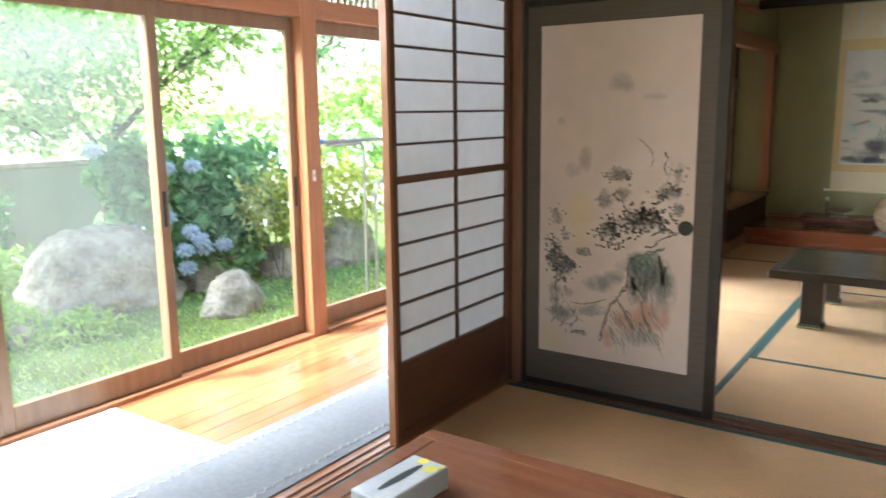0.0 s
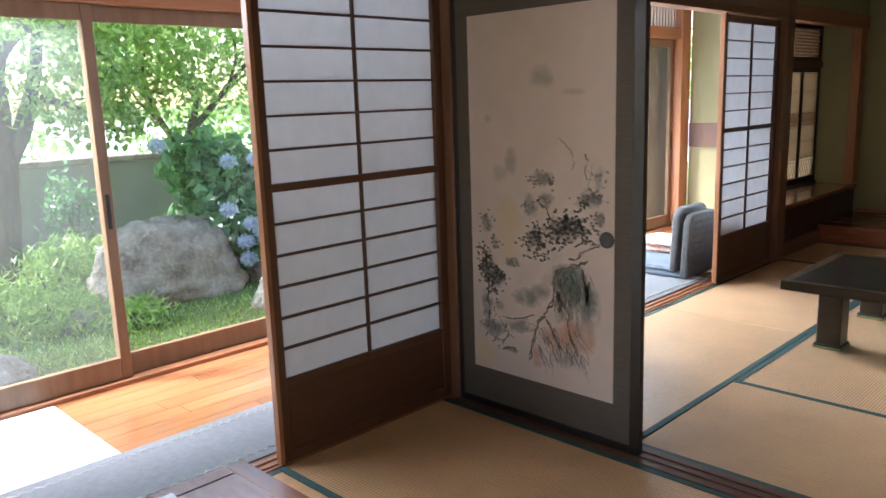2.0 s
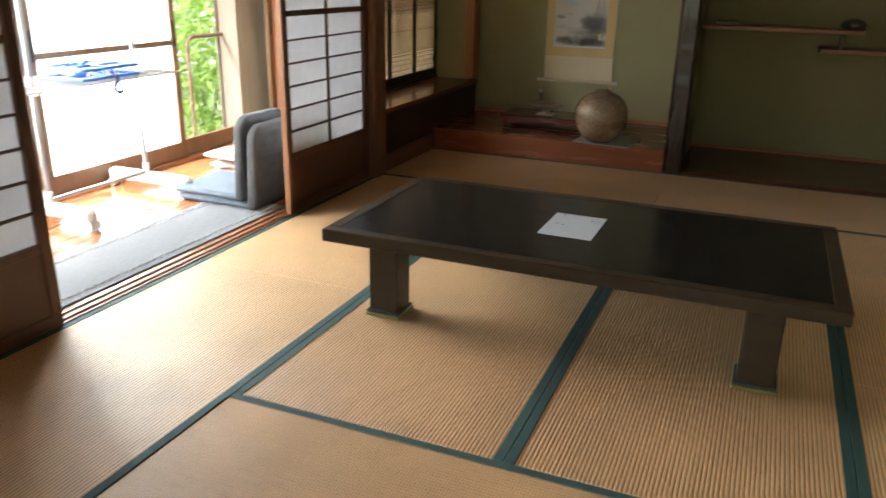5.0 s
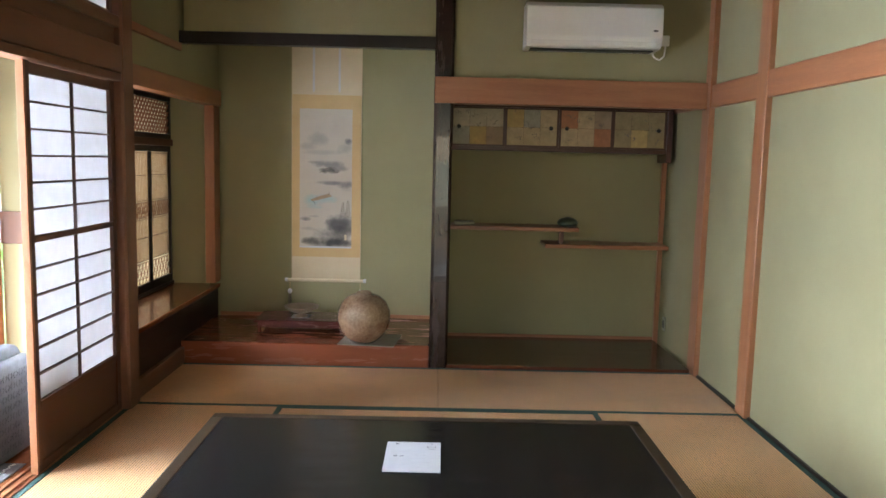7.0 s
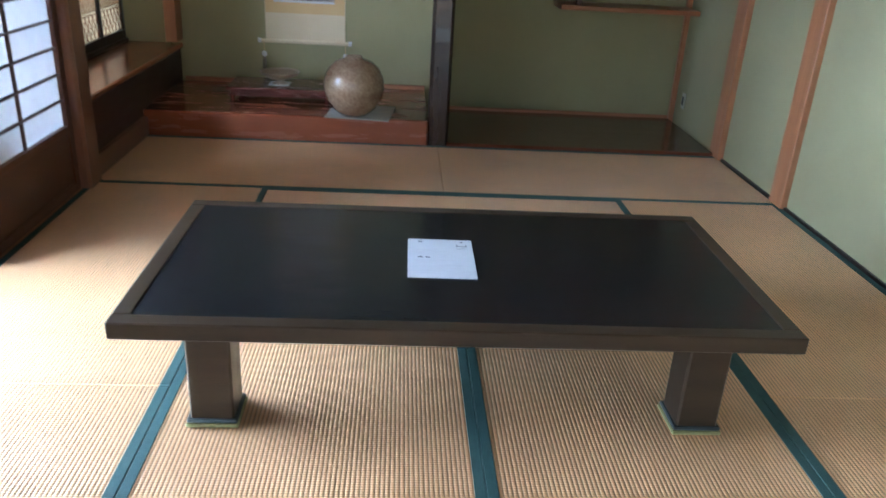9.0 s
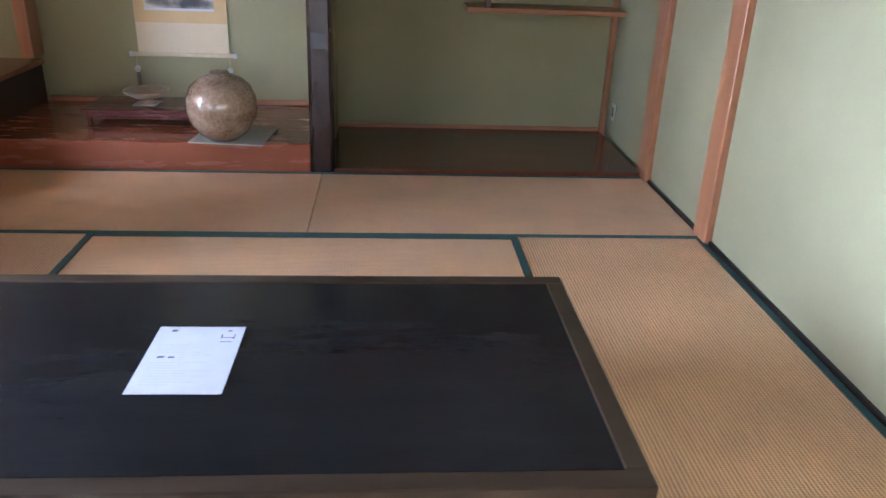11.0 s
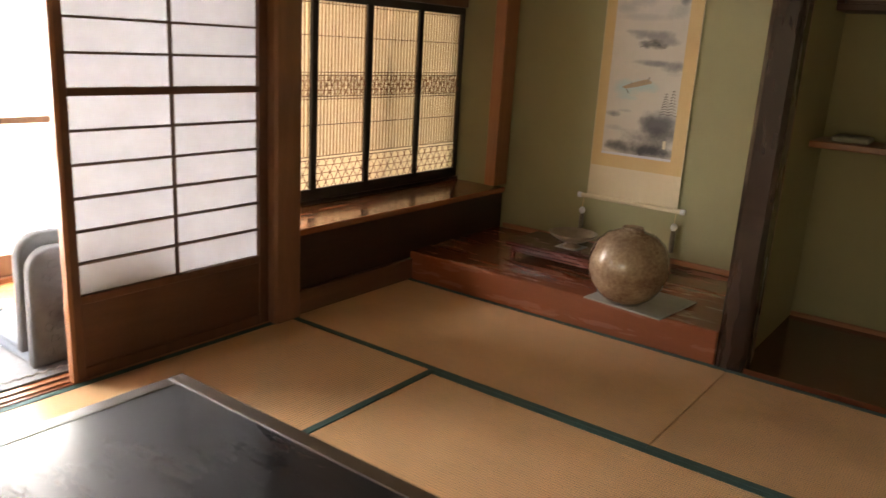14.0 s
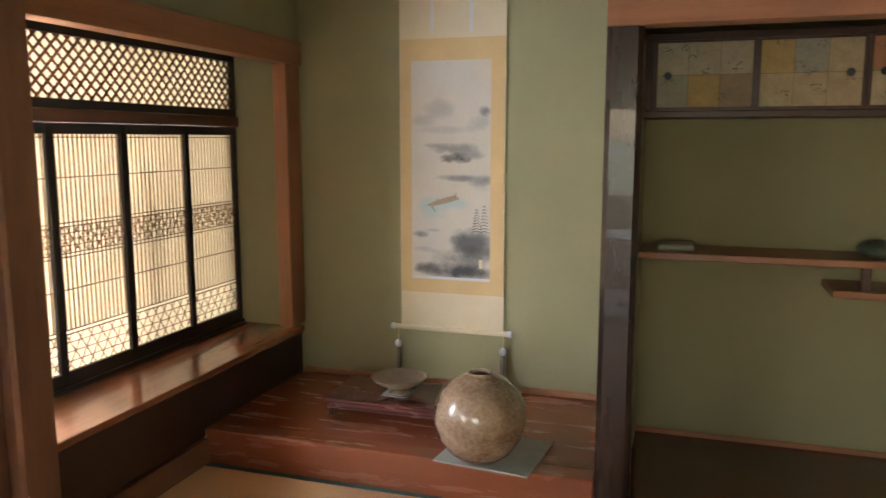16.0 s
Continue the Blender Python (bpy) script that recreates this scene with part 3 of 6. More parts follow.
for x0, x1, y0, y1, al in (
        (0.017, 2 * M, -0.13 - M, -0.13, "x"), (2 * M, 4 * M, -0.13 - M, -0.13, "x"),
        (0.017, M, -0.13 - 3 * M, -0.13 - M, "y"), (M, 2 * M, -0.13 - 3 * M, -0.13 - M, "y"), (2 * M, 3 * M, -0.13 - 3 * M, -0.13 - M, "y"), (3 * M, 4 * M, -0.13 - 3 * M, -0.13 - M, "y"),
        (0.017, 2 * M, -0.13 - 4 * M, -0.13 - 3 * M, "x"), (2 * M, 4 * M, -0.13 - 4 * M, -0.13 - 3 * M, "x"),
        (0.017, 2 * M, -0.13 - 5 * M, -0.13 - 4 * M, "x"), (2 * M, 4 * M, -0.13 - 5 * M, -0.13 - 4 * M, "x")):
    mat_piece(mats, x0, x1, y0, y1, al)

random.seed(4)
for i in range(11):
    x0 = -1.325 + i * 0.1136
    y = -4.7 + random.uniform(0, 1.6)
    ends = [-4.74]
    while y < 4.4:
        ends.append(y)
        y += random.uniform(2.2, 3.4)
    ends.append(4.715)
    for a, b2 in zip(ends, ends[1:]):
        part("board", one(x0 + 0.001, x0 + 0.1126, a + 0.001, b2 - 0.001, -0.03, 0.0, 0.002), VERANDA, veranda_floor)

# ---- paper screens ----
def shoji(y0, y1, xc, label, st2=0.045, mid=1.038):
    """A sliding paper screen: stiles, rails, bottom board, thin lattice, one paper behind."""
    r = thing("shoji_screen", label, "paper screen", "sliding paper screens", (xc, (y0 + y1) / 2, 0.0))
    t = 0.015
    st = 0.05
    for a, b2 in ((y0, y0 + st), (y1 - st2, y1)):
        # The edge that catches light is put in as a paler wood strip.
        lip = 0.018 if a == y0 else 0.0
        stile = part("stile", one(xc - t, xc + t, a + lip, b2, 0.004, 1.845, 0.002), WOOD_BROWN, r)
        if lip:
            part("edge_strip", one(xc - t - 0.001, xc + t + 0.001, a, a + lip, 0.004, 1.845, 0.001), WOOD_POST, stile, "paler cedar strip painted in for the lit stile edge")
    for z0, z1 in ((0.004, 0.05), (0.299, 0.331), (mid, mid + 0.028), (1.79, 1.84)):
        part("rail", one(xc - t + 0.001, xc + t - 0.001, y0 + st, y1 - st2, z0, z1, 0.002), WOOD_BROWN, r)
    part("bottom_board", one(xc - 0.006, xc + 0.008, y0 + st, y1 - st2, 0.05, 0.299), BOARD, r, "dark brown wooden bottom board")
    part("paper", one(xc - 0.0075, xc - 0.0070, y0 + st, y1 - st2, 0.331, 1.79), PAPER, r, "white translucent paper")
    yc = (y0 + st + y1 - st2) / 2
    for z0, z1 in ((0.331, mid), (mid + 0.028, 1.79)):
        part("lattice_bar", one(xc - 0.006, xc + 0.008, yc - 0.005, yc + 0.005, z0, z1), KUMIKO, r)
        for k in range(1, 6):
            z = z0 + (z1 - z0) * k / 6
            part("lattice_bar", one(xc - 0.0065, xc + 0.0085, y0 + st, y1 - st2, z - 0.0045, z + 0.0045), KUMIKO, r)
    return seat_parts(r)

shoji(-1.02, -0.088, -0.003, "white paper screen in a brown lattice, slid against the post")
shoji(0.115, 1.06, -0.003, "white paper screen in a brown lattice, beside the picture door")
shoji(2.60, 3.529, -0.003, "white paper screen in a brown lattice, by the alcove window", 0.048, 1.053)

# transom papers above the left rail
for i in range(4):
    y0 = 0.01 + i * 0.880
    r = thing("transom_screen", "small white paper screen in the transom", "paper screen", "transom screens", (0, y0, 2.19))
    for a in ((y0, y0 + 0.03, 2.19, 2.50), (y0 + 0.847, y0 + 0.877, 2.19, 2.50), (y0 + 0.03, y0 + 0.847, 2.19, 2.215), (y0 + 0.03, y0 + 0.847, 2.475, 2.50)):
        part("frame_bar", one(-0.012, 0.012, *a), WOOD_BROWN, r)
    part("paper", one(-0.005, -0.0045, y0 + 0.03, y0 + 0.847, 2.215, 2.475), PAPER, r)
    for k in range(1, 3):
        part("lattice_bar", one(-0.004, 0.006, y0 + 0.03, y0 + 0.847, 2.215 + k * 0.087 - 0.003, 2.215 + k * 0.087 + 0.003), KUMIKO, r)
    seat_parts(r)

# ---- glass doors ----
def glass_door(y0, y1, xc, pane, mid, label):
    r = thing("glass_door", label, "sliding door", "sliding glass doors", (xc, (y0 + y1) / 2, 0.022))
    t, st = 0.017, 0.052
    for k, (a, b2) in enumerate(((y0, y0 + st), (y1 - st, y1))):
        s = part("stile", one(xc - t, xc + t, a, b2, 0.022, 1.83, 0.003), WOOD_DOOR, r)
        part("finger_pull", one(xc + t - 0.002, xc + t + 0.003, (a + b2) / 2 - 0.010, (a + b2) / 2 + 0.010, 0.78, 0.95, 0.002), DARK_METAL, s, "black metal finger pull")
    part("rail", one(xc - t + 0.001, xc + t - 0.001, y0 + st, y1 - st, 0.022, 0.135, 0.003), WOOD_DOOR, r)
    part("rail", one(xc - t + 0.001, xc + t - 0.001, y0 + st, y1 - st, 1.755, 1.83, 0.003), WOOD_DOOR, r)
    if mid:
        part("rail", one(xc - 0.012, xc + 0.012, y0 + st, y1 - st, 0.79, 0.825, 0.003), WOOD_DOOR, r)
    p = part("pane", one(xc - 0.002, xc + 0.002, y0 + st, y1 - st, 0.135, 1.755), pane, r, "veiled glass" if pane is SCREEN else "")
    p.visible_shadow = False
    return seat_parts(r)

glass_door(-3.66, -2.75, -1.415, GLASS_MILKY, False, "wooden sliding door with one large milky glass pane")
glass_door(-2.80, -1.85, -1.375, GLASS_MILKY, False, "wooden sliding door with one large milky glass pane")
glass_door(-1.85, -0.985, -1.375, GLASS_MILKY, False, "wooden sliding door with one large milky glass pane")
glass_door(-1.03, -0.08, -1.415, GLASS, False, "wooden sliding door with one large clear glass pane")
glass_door(0.05, 1.20, -1.415, GLASS, False, "wooden sliding door with one large clear glass pane")
glass_door(1.12, 2.215, -1.375, SCREEN, True, "wooden sliding door with a middle rail and veiled glass")
glass_door(2.217, 3.385, -1.375, SCREEN, True, "wooden sliding door with a middle rail and veiled glass")
glass_door(3.33, 4.545, -1.415, GLASS, False, "wooden sliding door with one large clear glass pane")
lt = thing("door_latch", "small pale metal latch on the veranda post", "latch", "", (-1.33, -0.02, 0.95))
part("plate", one(-1.331, -1.326, -0.032, -0.010, 0.92, 0.985, 0.002), WHITE_PLASTIC, lt)
part("knob", one(-1.327, -1.312, -0.027, -0.015, 0.945, 0.96, 0.003), STEEL, lt)
seat_parts(lt)
rail("trim_veranda_end", -1.30, -0.42, 4.70, 4.722, 0.80, 1.03, WOOD_BROWN, "brown wooden board across the veranda end wall", "trim")

# ---- sliding picture door ----
WASH, ROSE, GREEN, OCHRE, GREYWASH = (0.22, 0.20, 0.19), (0.50, 0.25, 0.17), (0.10, 0.16, 0.13), (0.62, 0.47, 0.26), (0.24, 0.23, 0.21)
FUSUMA_ART = painting("ink_landscape_paper", (0.60, 0.475, 0.425), (
    (0.54, 1.42, 0.085, 0.06, 0.30, 8, WASH), (0.68, 1.36, 0.075, 0.022, 0.20, 9, WASH), (0.255, 1.26, 0.03, 0.028, 0.20, 9, WASH),
    (0.375, 1.09, 0.045, 0.07, 0.26, 9, WASH), (0.315, 1.04, 0.06, 0.05, 0.22, 9, WASH), (0.36, 0.82, 0.10, 0.22, 0.34, 4, OCHRE), (0.22, 0.25, 0.10, 0.10, 0.30, 4, OCHRE),
    (0.53, 1.03, 0.075, 0.045, 0.30, 20, WASH), (0.47, 0.92, 0.05, 0.06, 0.28, 20, WASH), (0.55, 0.945, 0.06, 0.04, 0.25, 20, WASH), (0.75, 0.955, 0.08, 0.05, 0.42, 20, WASH), (0.795, 1.04, 0.035, 0.07, 0.26, 18, WASH), (0.80, 0.885, 0.03, 0.045, 0.30, 18, WASH),
    (0.235, 0.825, 0.045, 0.055, 0.26, 20, WASH), (0.285, 0.745, 0.035, 0.03, 0.26, 20, WASH), (0.375, 0.675, 0.045, 0.025, 0.30, 20, WASH),
    (0.65, 0.835, 0.14, 0.07, 0.40, 22, WASH), (0.50, 0.78, 0.06, 0.06, 0.35, 22, WASH), (0.245, 0.645, 0.055, 0.09, 0.55, 22, WASH), (0.29, 0.59, 0.055, 0.06, 0.50, 22, WASH),
    (0.45, 0.535, 0.11, 0.055, 0.48, 6, GREYWASH), (0.52, 0.575, 0.07, 0.05, 0.40, 7, GREYWASH), (0.56, 0.625, 0.06, 0.05, 0.26, 8, GREYWASH), (0.30, 0.48, 0.04, 0.03, 0.24, 8, GREYWASH),
    (0.235, 0.47, 0.045, 0.10, 0.50, 14, GREYWASH), (0.27, 0.37, 0.085, 0.06, 0.55, 14, GREYWASH), (0.42, 0.41, 0.11, 0.04, 0.35, 14, WASH), (0.36, 0.292, 0.055, 0.018, 0.40, 20, WASH),
    (0.66, 0.63, 0.10, 0.10, 0.50, 8, GREEN), (0.74, 0.58, 0.07, 0.14, 0.50, 9, GREEN), (0.74, 0.47, 0.06, 0.12, 0.32, 9, WASH), (0.79, 0.55, 0.03, 0.12, 0.22, 9, WASH), (0.62, 0.52, 0.05, 0.10, 0.5, 11, GREYWASH),
    (0.58, 0.375, 0.08, 0.09, 0.42, 9, ROSE), (0.68, 0.42, 0.09, 0.11, 0.42, 9, ROSE), (0.75, 0.42, 0.05, 0.10, 0.32, 9, ROSE), (0.50, 0.30, 0.05, 0.07, 0.34, 14, ROSE), (0.64, 0.31, 0.11, 0.05, 0.24, 9, WASH)), gain=2.1)
FUSUMA_EDGE = surf("grey_woven_door_border", (0.065, 0.05, 0.04), (0.135, 0.106, 0.085), 8, 0.8, (1, 6, 30), 0.3, 120, dist=0.002)
STROKE_PALE = surf("diluted_ink_stroke", (0.24, 0.215, 0.195), (0.38, 0.335, 0.30), 60, 0.8, bump=0.0)
STROKE = surf("ink_stroke", (0.09, 0.08, 0.072), (0.27, 0.24, 0.215), 40, 0.8, bump=0.0)


def stroke(bm, pts, w, y):
    """A tapering brush line on the paper, a hair proud of it."""
    for i, ((a, b2), (c, d)) in enumerate(zip(pts, pts[1:])):
        u = Vector((c - a, d - b2)).normalized()
        n1 = Vector((-u.y, u.x)) * w * (1 - 0.7 * i / len(pts))
        n2 = Vector((-u.y, u.x)) * w * (1 - 0.7 * (i + 1) / len(pts))
        bm.faces.new([bm.verts.new((p[0], y, p[1])) for p in ((a - n1.x, b2 - n1.y), (a + n1.x, b2 + n1.y), (c + n2.x, d + n2.y), (c - n2.x, d - n2.y))])


fus = thing("fusuma_door", "sliding door with an ink landscape painting and black lacquered frame", "sliding door", "", (0.5, -0.06, 0.0))
FX0, FX1, FY = 0.062, 0.980, -0.0675
for a in ((FX0, FX0 + 0.022, 0.0, 1.79), (FX1 - 0.045, FX1, 0.0, 1.79), (FX0 + 0.022, FX1 - 0.045, 0.0, 0.03), (FX0 + 0.022, FX1 - 0.045, 1.76, 1.79)):
    part("frame_bar", one(a[0], a[1], FY - 0.013, FY + 0.013, a[2] + 0.001, a[3], 0.002), BLACKWOOD, fus)
part("border_cloth", one(FX0 + 0.022, FX1 - 0.045, FY - 0.008, FY + 0.008, 0.031, 1.76), FUSUMA_EDGE, fus, "grey woven border cloth")
part("painting", one(0.153, 0.862, FY - 0.0092, FY - 0.0078, 0.180, 1.675), FUSUMA_ART, fus, "beige paper with an ink landscape of rocks and pines")
pull = part("finger_pull", tube(bmesh.new(), (0.831, FY - 0.0135, 0.815), (0.831, FY - 0.005, 0.815), 0.031, 24), DARK_METAL, fus, "round black recessed finger pull")
part("pull_cup", tube(bmesh.new(), (0.831, FY - 0.0145, 0.815), (0.831, FY - 0.0125, 0.815), 0.022, 24), BLACKWOOD, pull)
random.seed(11)
sb, gb = bmesh.new(), bmesh.new()


def twig(bm, x, z, ang, length, w, depth):
    pts = [(x, z)]
    for i in range(5):
        ang += random.uniform(-0.4, 0.4)
        x, z = x + math.cos(ang) * length / 5, z + math.sin(ang) * length / 5
        pts.append((x, z))
        if depth and random.random() < 0.6:
            twig(bm, x, z, ang + random.choice((-0.9, 0.9)), length * 0.45, w * 0.55, depth - 1)
    stroke(bm, pts, w, FY - 0.0096)


def sprays(bm, spots, spread, count, length, w):
    """Leaf sprays: small fans of pointed brush dabs, scattered about each spot."""
    for cx, cz in spots:
        for k in range(count):
            x, z = cx + random.gauss(0, spread), cz + random.gauss(0, spread * 0.75)
            turn = random.uniform(0, 6.28)
            for i in range(random.randint(3, 5)):
                ang = turn + (i - 2) * 0.55 + random.gauss(0, 0.1)
                q = length * random.uniform(0.6, 1.2)
                c, d = math.cos(ang), math.sin(ang) * 0.8
                stroke(bm, [(x, z), (x + c * q * 0.55, z + d * q * 0.55), (x + c * q, z + d * q)], w * random.uniform(0.6, 1.2), FY - 0.0097)


def crag(bm, x, z, lean, steps, drop, w):
    pts = [(x, z)]
    for i in range(steps):
        x, z = x + lean + random.gauss(0, 0.008), z - drop * random.uniform(0.7, 1.3)
        pts.append((x, z))
    stroke(bm, pts, w, FY - 0.0096)


def wander(bm, pts, w, fuzz=0.004, passes=2):
    """A contour drawn over with a loaded brush, broken and uneven."""
    for k in range(passes):
        fine = []
        for (a, b2), (c, d) in zip(pts, pts[1:]):
            for i in range(4):
                fine.append((a + (c - a) * i / 4 + random.gauss(0, fuzz), b2 + (d - b2) * i / 4 + random.gauss(0, fuzz)))
        for i in range(0, len(fine) - 2, 2):
            if random.random() < 0.86:
                stroke(bm, fine[i:i + 3], w * random.uniform(0.5, 1.3), FY - 0.0096)


# leafy tree on the cliff: crooked limbs, dark leaf sprays, paler ones behind
wander(sb, [(0.805, 0.791), (0.752, 0.803), (0.699, 0.786), (0.672, 0.759)], 0.0034)
wander(sb, [(0.792, 0.783), (0.740, 0.766), (0.686, 0.723), (0.631, 0.717)], 0.0034)
wander(sb, [(0.543, 0.977), (0.507, 0.937), (0.543, 0.915), (0.579, 0.874), (0.62, 0.85)], 0.0030)
wander(sb, [(0.732, 1.127), (0.745, 1.110), (0.733, 1.063), (0.748, 0.999)], 0.0022, 0.003)
wander(gb, [(0.617, 1.184), (0.645, 1.167), (0.679, 1.12), (0.680, 1.073), (0.653, 1.06)], 0.0022, 0.003)
twig(gb, 0.748, 0.999, 1.9, 0.10, 0.0020, 1)
sprays(sb, ((0.636, 0.878), (0.601, 0.845), (0.684, 0.846), (0.737, 0.874), (0.63, 0.804), (0.573, 0.811), (0.66, 0.86), (0.752, 0.827)), 0.030, 24, 0.014, 0.0025)
sprays(sb, ((0.493, 0.823), (0.463, 0.775), (0.515, 0.768), (0.523, 0.718), (0.471, 0.744), (0.559, 0.766), (0.50, 0.80)), 0.022, 14, 0.013, 0.0024)
sprays(sb, ((0.716, 0.944), (0.768, 0.977), (0.736, 0.934)), 0.016, 11, 0.011, 0.0024)
sprays(gb, ((0.528, 1.038), (0.571, 1.021), (0.47, 0.91), (0.543, 0.946), (0.484, 1.017), (0.798, 1.054), (0.802, 0.891), (0.242, 0.848), (0.234, 0.807), (0.283, 0.745), (0.379, 0.675), (0.787, 0.972)), 0.019, 14, 0.011, 0.0030)
# tree on the far bank
sprays(sb, ((0.216, 0.711), (0.233, 0.672), (0.265, 0.635), (0.314, 0.600), (0.248, 0.578), (0.273, 0.540), (0.298, 0.625), (0.207, 0.641), (0.24, 0.61)), 0.020, 20, 0.012, 0.0024)
wander(sb, [(0.245, 0.58), (0.238, 0.50), (0.25, 0.44), (0.235, 0.40)], 0.0030)
wander(gb, [(0.215, 0.50), (0.222, 0.44), (0.205, 0.39)], 0.0030)
# cliff face: broken contour, cracks and ribs
wander(sb, [(0.741, 0.717), (0.687, 0.699), (0.610, 0.671), (0.582, 0.622), (0.590, 0.572), (0.576, 0.518), (0.533, 0.472), (0.503, 0.427), (0.473, 0.314), (0.442, 0.239)], 0.0036, 0.006, 3)
wander(sb, [(0.633, 0.579), (0.649, 0.479), (0.679, 0.381), (0.722, 0.286)], 0.0036, 0.006, 3)
wander(sb, [(0.548, 0.461), (0.607, 0.367), (0.637, 0.321)], 0.0044, 0.005, 3)
wander(sb, [(0.610, 0.58), (0.62, 0.52), (0.60, 0.47)], 0.0070, 0.007, 3)
wander(gb, [(0.689, 0.562), (0.705, 0.463), (0.735, 0.36)], 0.0040, 0.005, 3)
wander(gb, [(0.72, 0.68), (0.745, 0.60), (0.75, 0.52)], 0.0050, 0.006, 3)
wander(sb, [(0.75, 0.64), (0.735, 0.58), (0.745, 0.545)], 0.0044, 0.006, 3)
for k in range(120):
    u = random.random()
    crag(gb if random.random() < 0.6 else sb, 0.60 + 0.16 * u, 0.675 + 0.02 * u - 0.14 * random.random(), -0.002 + 0.010 * u, random.randint(2, 4), 0.022, random.uniform(0.0010, 0.0028))
for k in range(70):
    u = random.random()
    crag(gb if random.random() < 0.6 else sb, 0.50 + 0.22 * u, 0.42 + 0.03 * u - 0.13 * random.random(), 0.004 + 0.010 * u, random.randint(2, 4), 0.022, random.uniform(0.0010, 0.0030))
# low rocks, shore and footbridge
for k in range(44):
    x, z = random.choice(((0.231, 0.492), (0.247, 0.438), (0.213, 0.39), (0.28, 0.36), (0.335, 0.395), (0.297, 0.335), (0.25, 0.40)))
    crag(sb if random.random() < 0.45 else gb, x + random.gauss(0, 0.018), z + random.gauss(0, 0.016), random.uniform(-0.006, 0.010), 2, 0.012, random.uniform(0.0012, 0.0034))
wander(sb, [(0.314, 0.433), (0.37, 0.429), (0.441, 0.45), (0.532, 0.485)], 0.0022, 0.002, 2)
wander(sb, [(0.265, 0.335), (0.30, 0.322), (0.345, 0.345), (0.36, 0.39)], 0.0030, 0.004, 2)
for k in range(24):
    x, z = random.uniform(0.37, 0.50), random.uniform(0.385, 0.44)
    stroke(gb, [(x, z), (x + random.uniform(0.012, 0.03), z + random.uniform(-0.004, 0.010))], random.uniform(0.0010, 0.0022), FY - 0.0096)
wander(sb, [(0.313, 0.284), (0.34, 0.298), (0.375, 0.303), (0.410, 0.297)], 0.0034, 0.003, 3)
lines = part("brush_lines", sb, STROKE, fus, "fine black brush lines")
lines["kind"] = "stuff"
lines = part("pale_brush_lines", gb, STROKE_PALE, fus, "diluted grey brush lines")
lines["kind"] = "stuff"
seat_parts(fus)

# ---- alcove window with lattice ----
def lattice_window(y0, y1, group):
    r = thing("alcove_window", "dark framed window screen with fine upright slats over warm paper", "window screen", group, (-0.36, (y0 + y1) / 2, 0.44))
    x0, x1 = -0.372, -0.350
    for a in ((y0, y0 + 0.028, 0.44, 1.52), (y1 - 0.028, y1, 0.44, 1.52), (y0 + 0.028, y1 - 0.028, 0.44, 0.50), (y0 + 0.028, y1 - 0.028, 1.475, 1.52)):
        part("frame_bar", one(x0, x1, *a, 0.002), BLACKWOOD, r)
    a, b2 = y0 + 0.028, y1 - 0.028
    part("paper", one(-0.3685, -0.368, a, b2, 0.50, 1.475), PAPER_WARM, r, "cream translucent paper")
    n = 15
    slat = None
    for i in range(n):
        y = a + (i + 0.5) * (b2 - a) / n
        if slat is None:
            o = part("slat", one(-0.366, -0.361, -0.0036, 0.0036, 0.672, 1.475), KUMIKO_LIGHT, r)
            slat = o.data
            o.location = (0, y, 0)
        else:
            shared("slat", slat, r, Matrix.Translation((0, y, 0)))
    for z in (0.672, 0.655, 0.84, 0.975, 0.99, 1.10, 1.115, 1.30, 1.462):
        part("cross_bar", one(-0.362, -0.356, a, b2, z - 0.002, z + 0.002), KUMIKO, r)
    # patterned bands: crossing thin bars
    bm = bmesh.new()
    for z0, z1, step in ((0.50, 0.66, 0.062), (0.995, 1.10, 0.042)):
        k = int((b2 - a) / step) + 2
        h = z1 - z0
        for i in range(-4, k + 1):
            for s in (1, -1):
                ya = a + i * step
                p, q = Vector((-0.359, ya, z0 if s > 0 else z1)), Vector((-0.359, ya + h * 0.62, z1 if s > 0 else z0))
                for c in (0, 1):
                    lim = a if c == 0 else b2
                    if (p.y - lim) * (q.y - lim) < 0:
                        f2 = (lim - p.y) / (q.y - p.y)
                        e = p.lerp(q, f2)
                        if c == 0:
                            p = e
                        else:
                            q = e
                if p.y >= a - 1e-5 and q.y <= b2 + 1e-5 and q.y - p.y > 0.004:
                    tube(bm, p, q, 0.0027, 4)
        for j in range(1, 4):
            z = z0 + h * j / 4
            bx(bm, -0.361, -0.357, a, b2, z - 0.0016, z + 0.0016)
    part("pattern_lattice", bm, KUMIKO_RED, r, "fine reddish hexagon pattern lattice")
    return seat_parts(r)

KUMIKO_LIGHT = surf("pale_slat_wood", (0.26, 0.16, 0.085), (0.40, 0.27, 0.15), 5, 0.6, (6, 6, 1), 0.05)
KUMIKO_RED = surf("reddish_lattice_wood", (0.14, 0.05, 0.025), (0.26, 0.10, 0.05), 5, 0.6, (4, 4, 4), 0.05)
for y0, y1 in ((3.693, 4.16), (4.145, 4.58), (4.565, 5.035), (5.015, 5.466)):
    lattice_window(y0, y1, "alcove window screens")
rail("window_rail_low", -0.40, -0.335, 3.693, 5.466, 0.419, 0.44, BLACKWOOD, "black window sill rail", "window")
rail("window_rail_high", -0.40, -0.33, 3.693, 5.466, 1.521, 1.575, WOOD_BROWN, "brown rail above the window", "window")
rail("window_rail_top", -0.40, -0.34, 3.693, 5.466, 1.90, 2.2, WOOD_BROWN, "brown board over the lattice transom", "window")
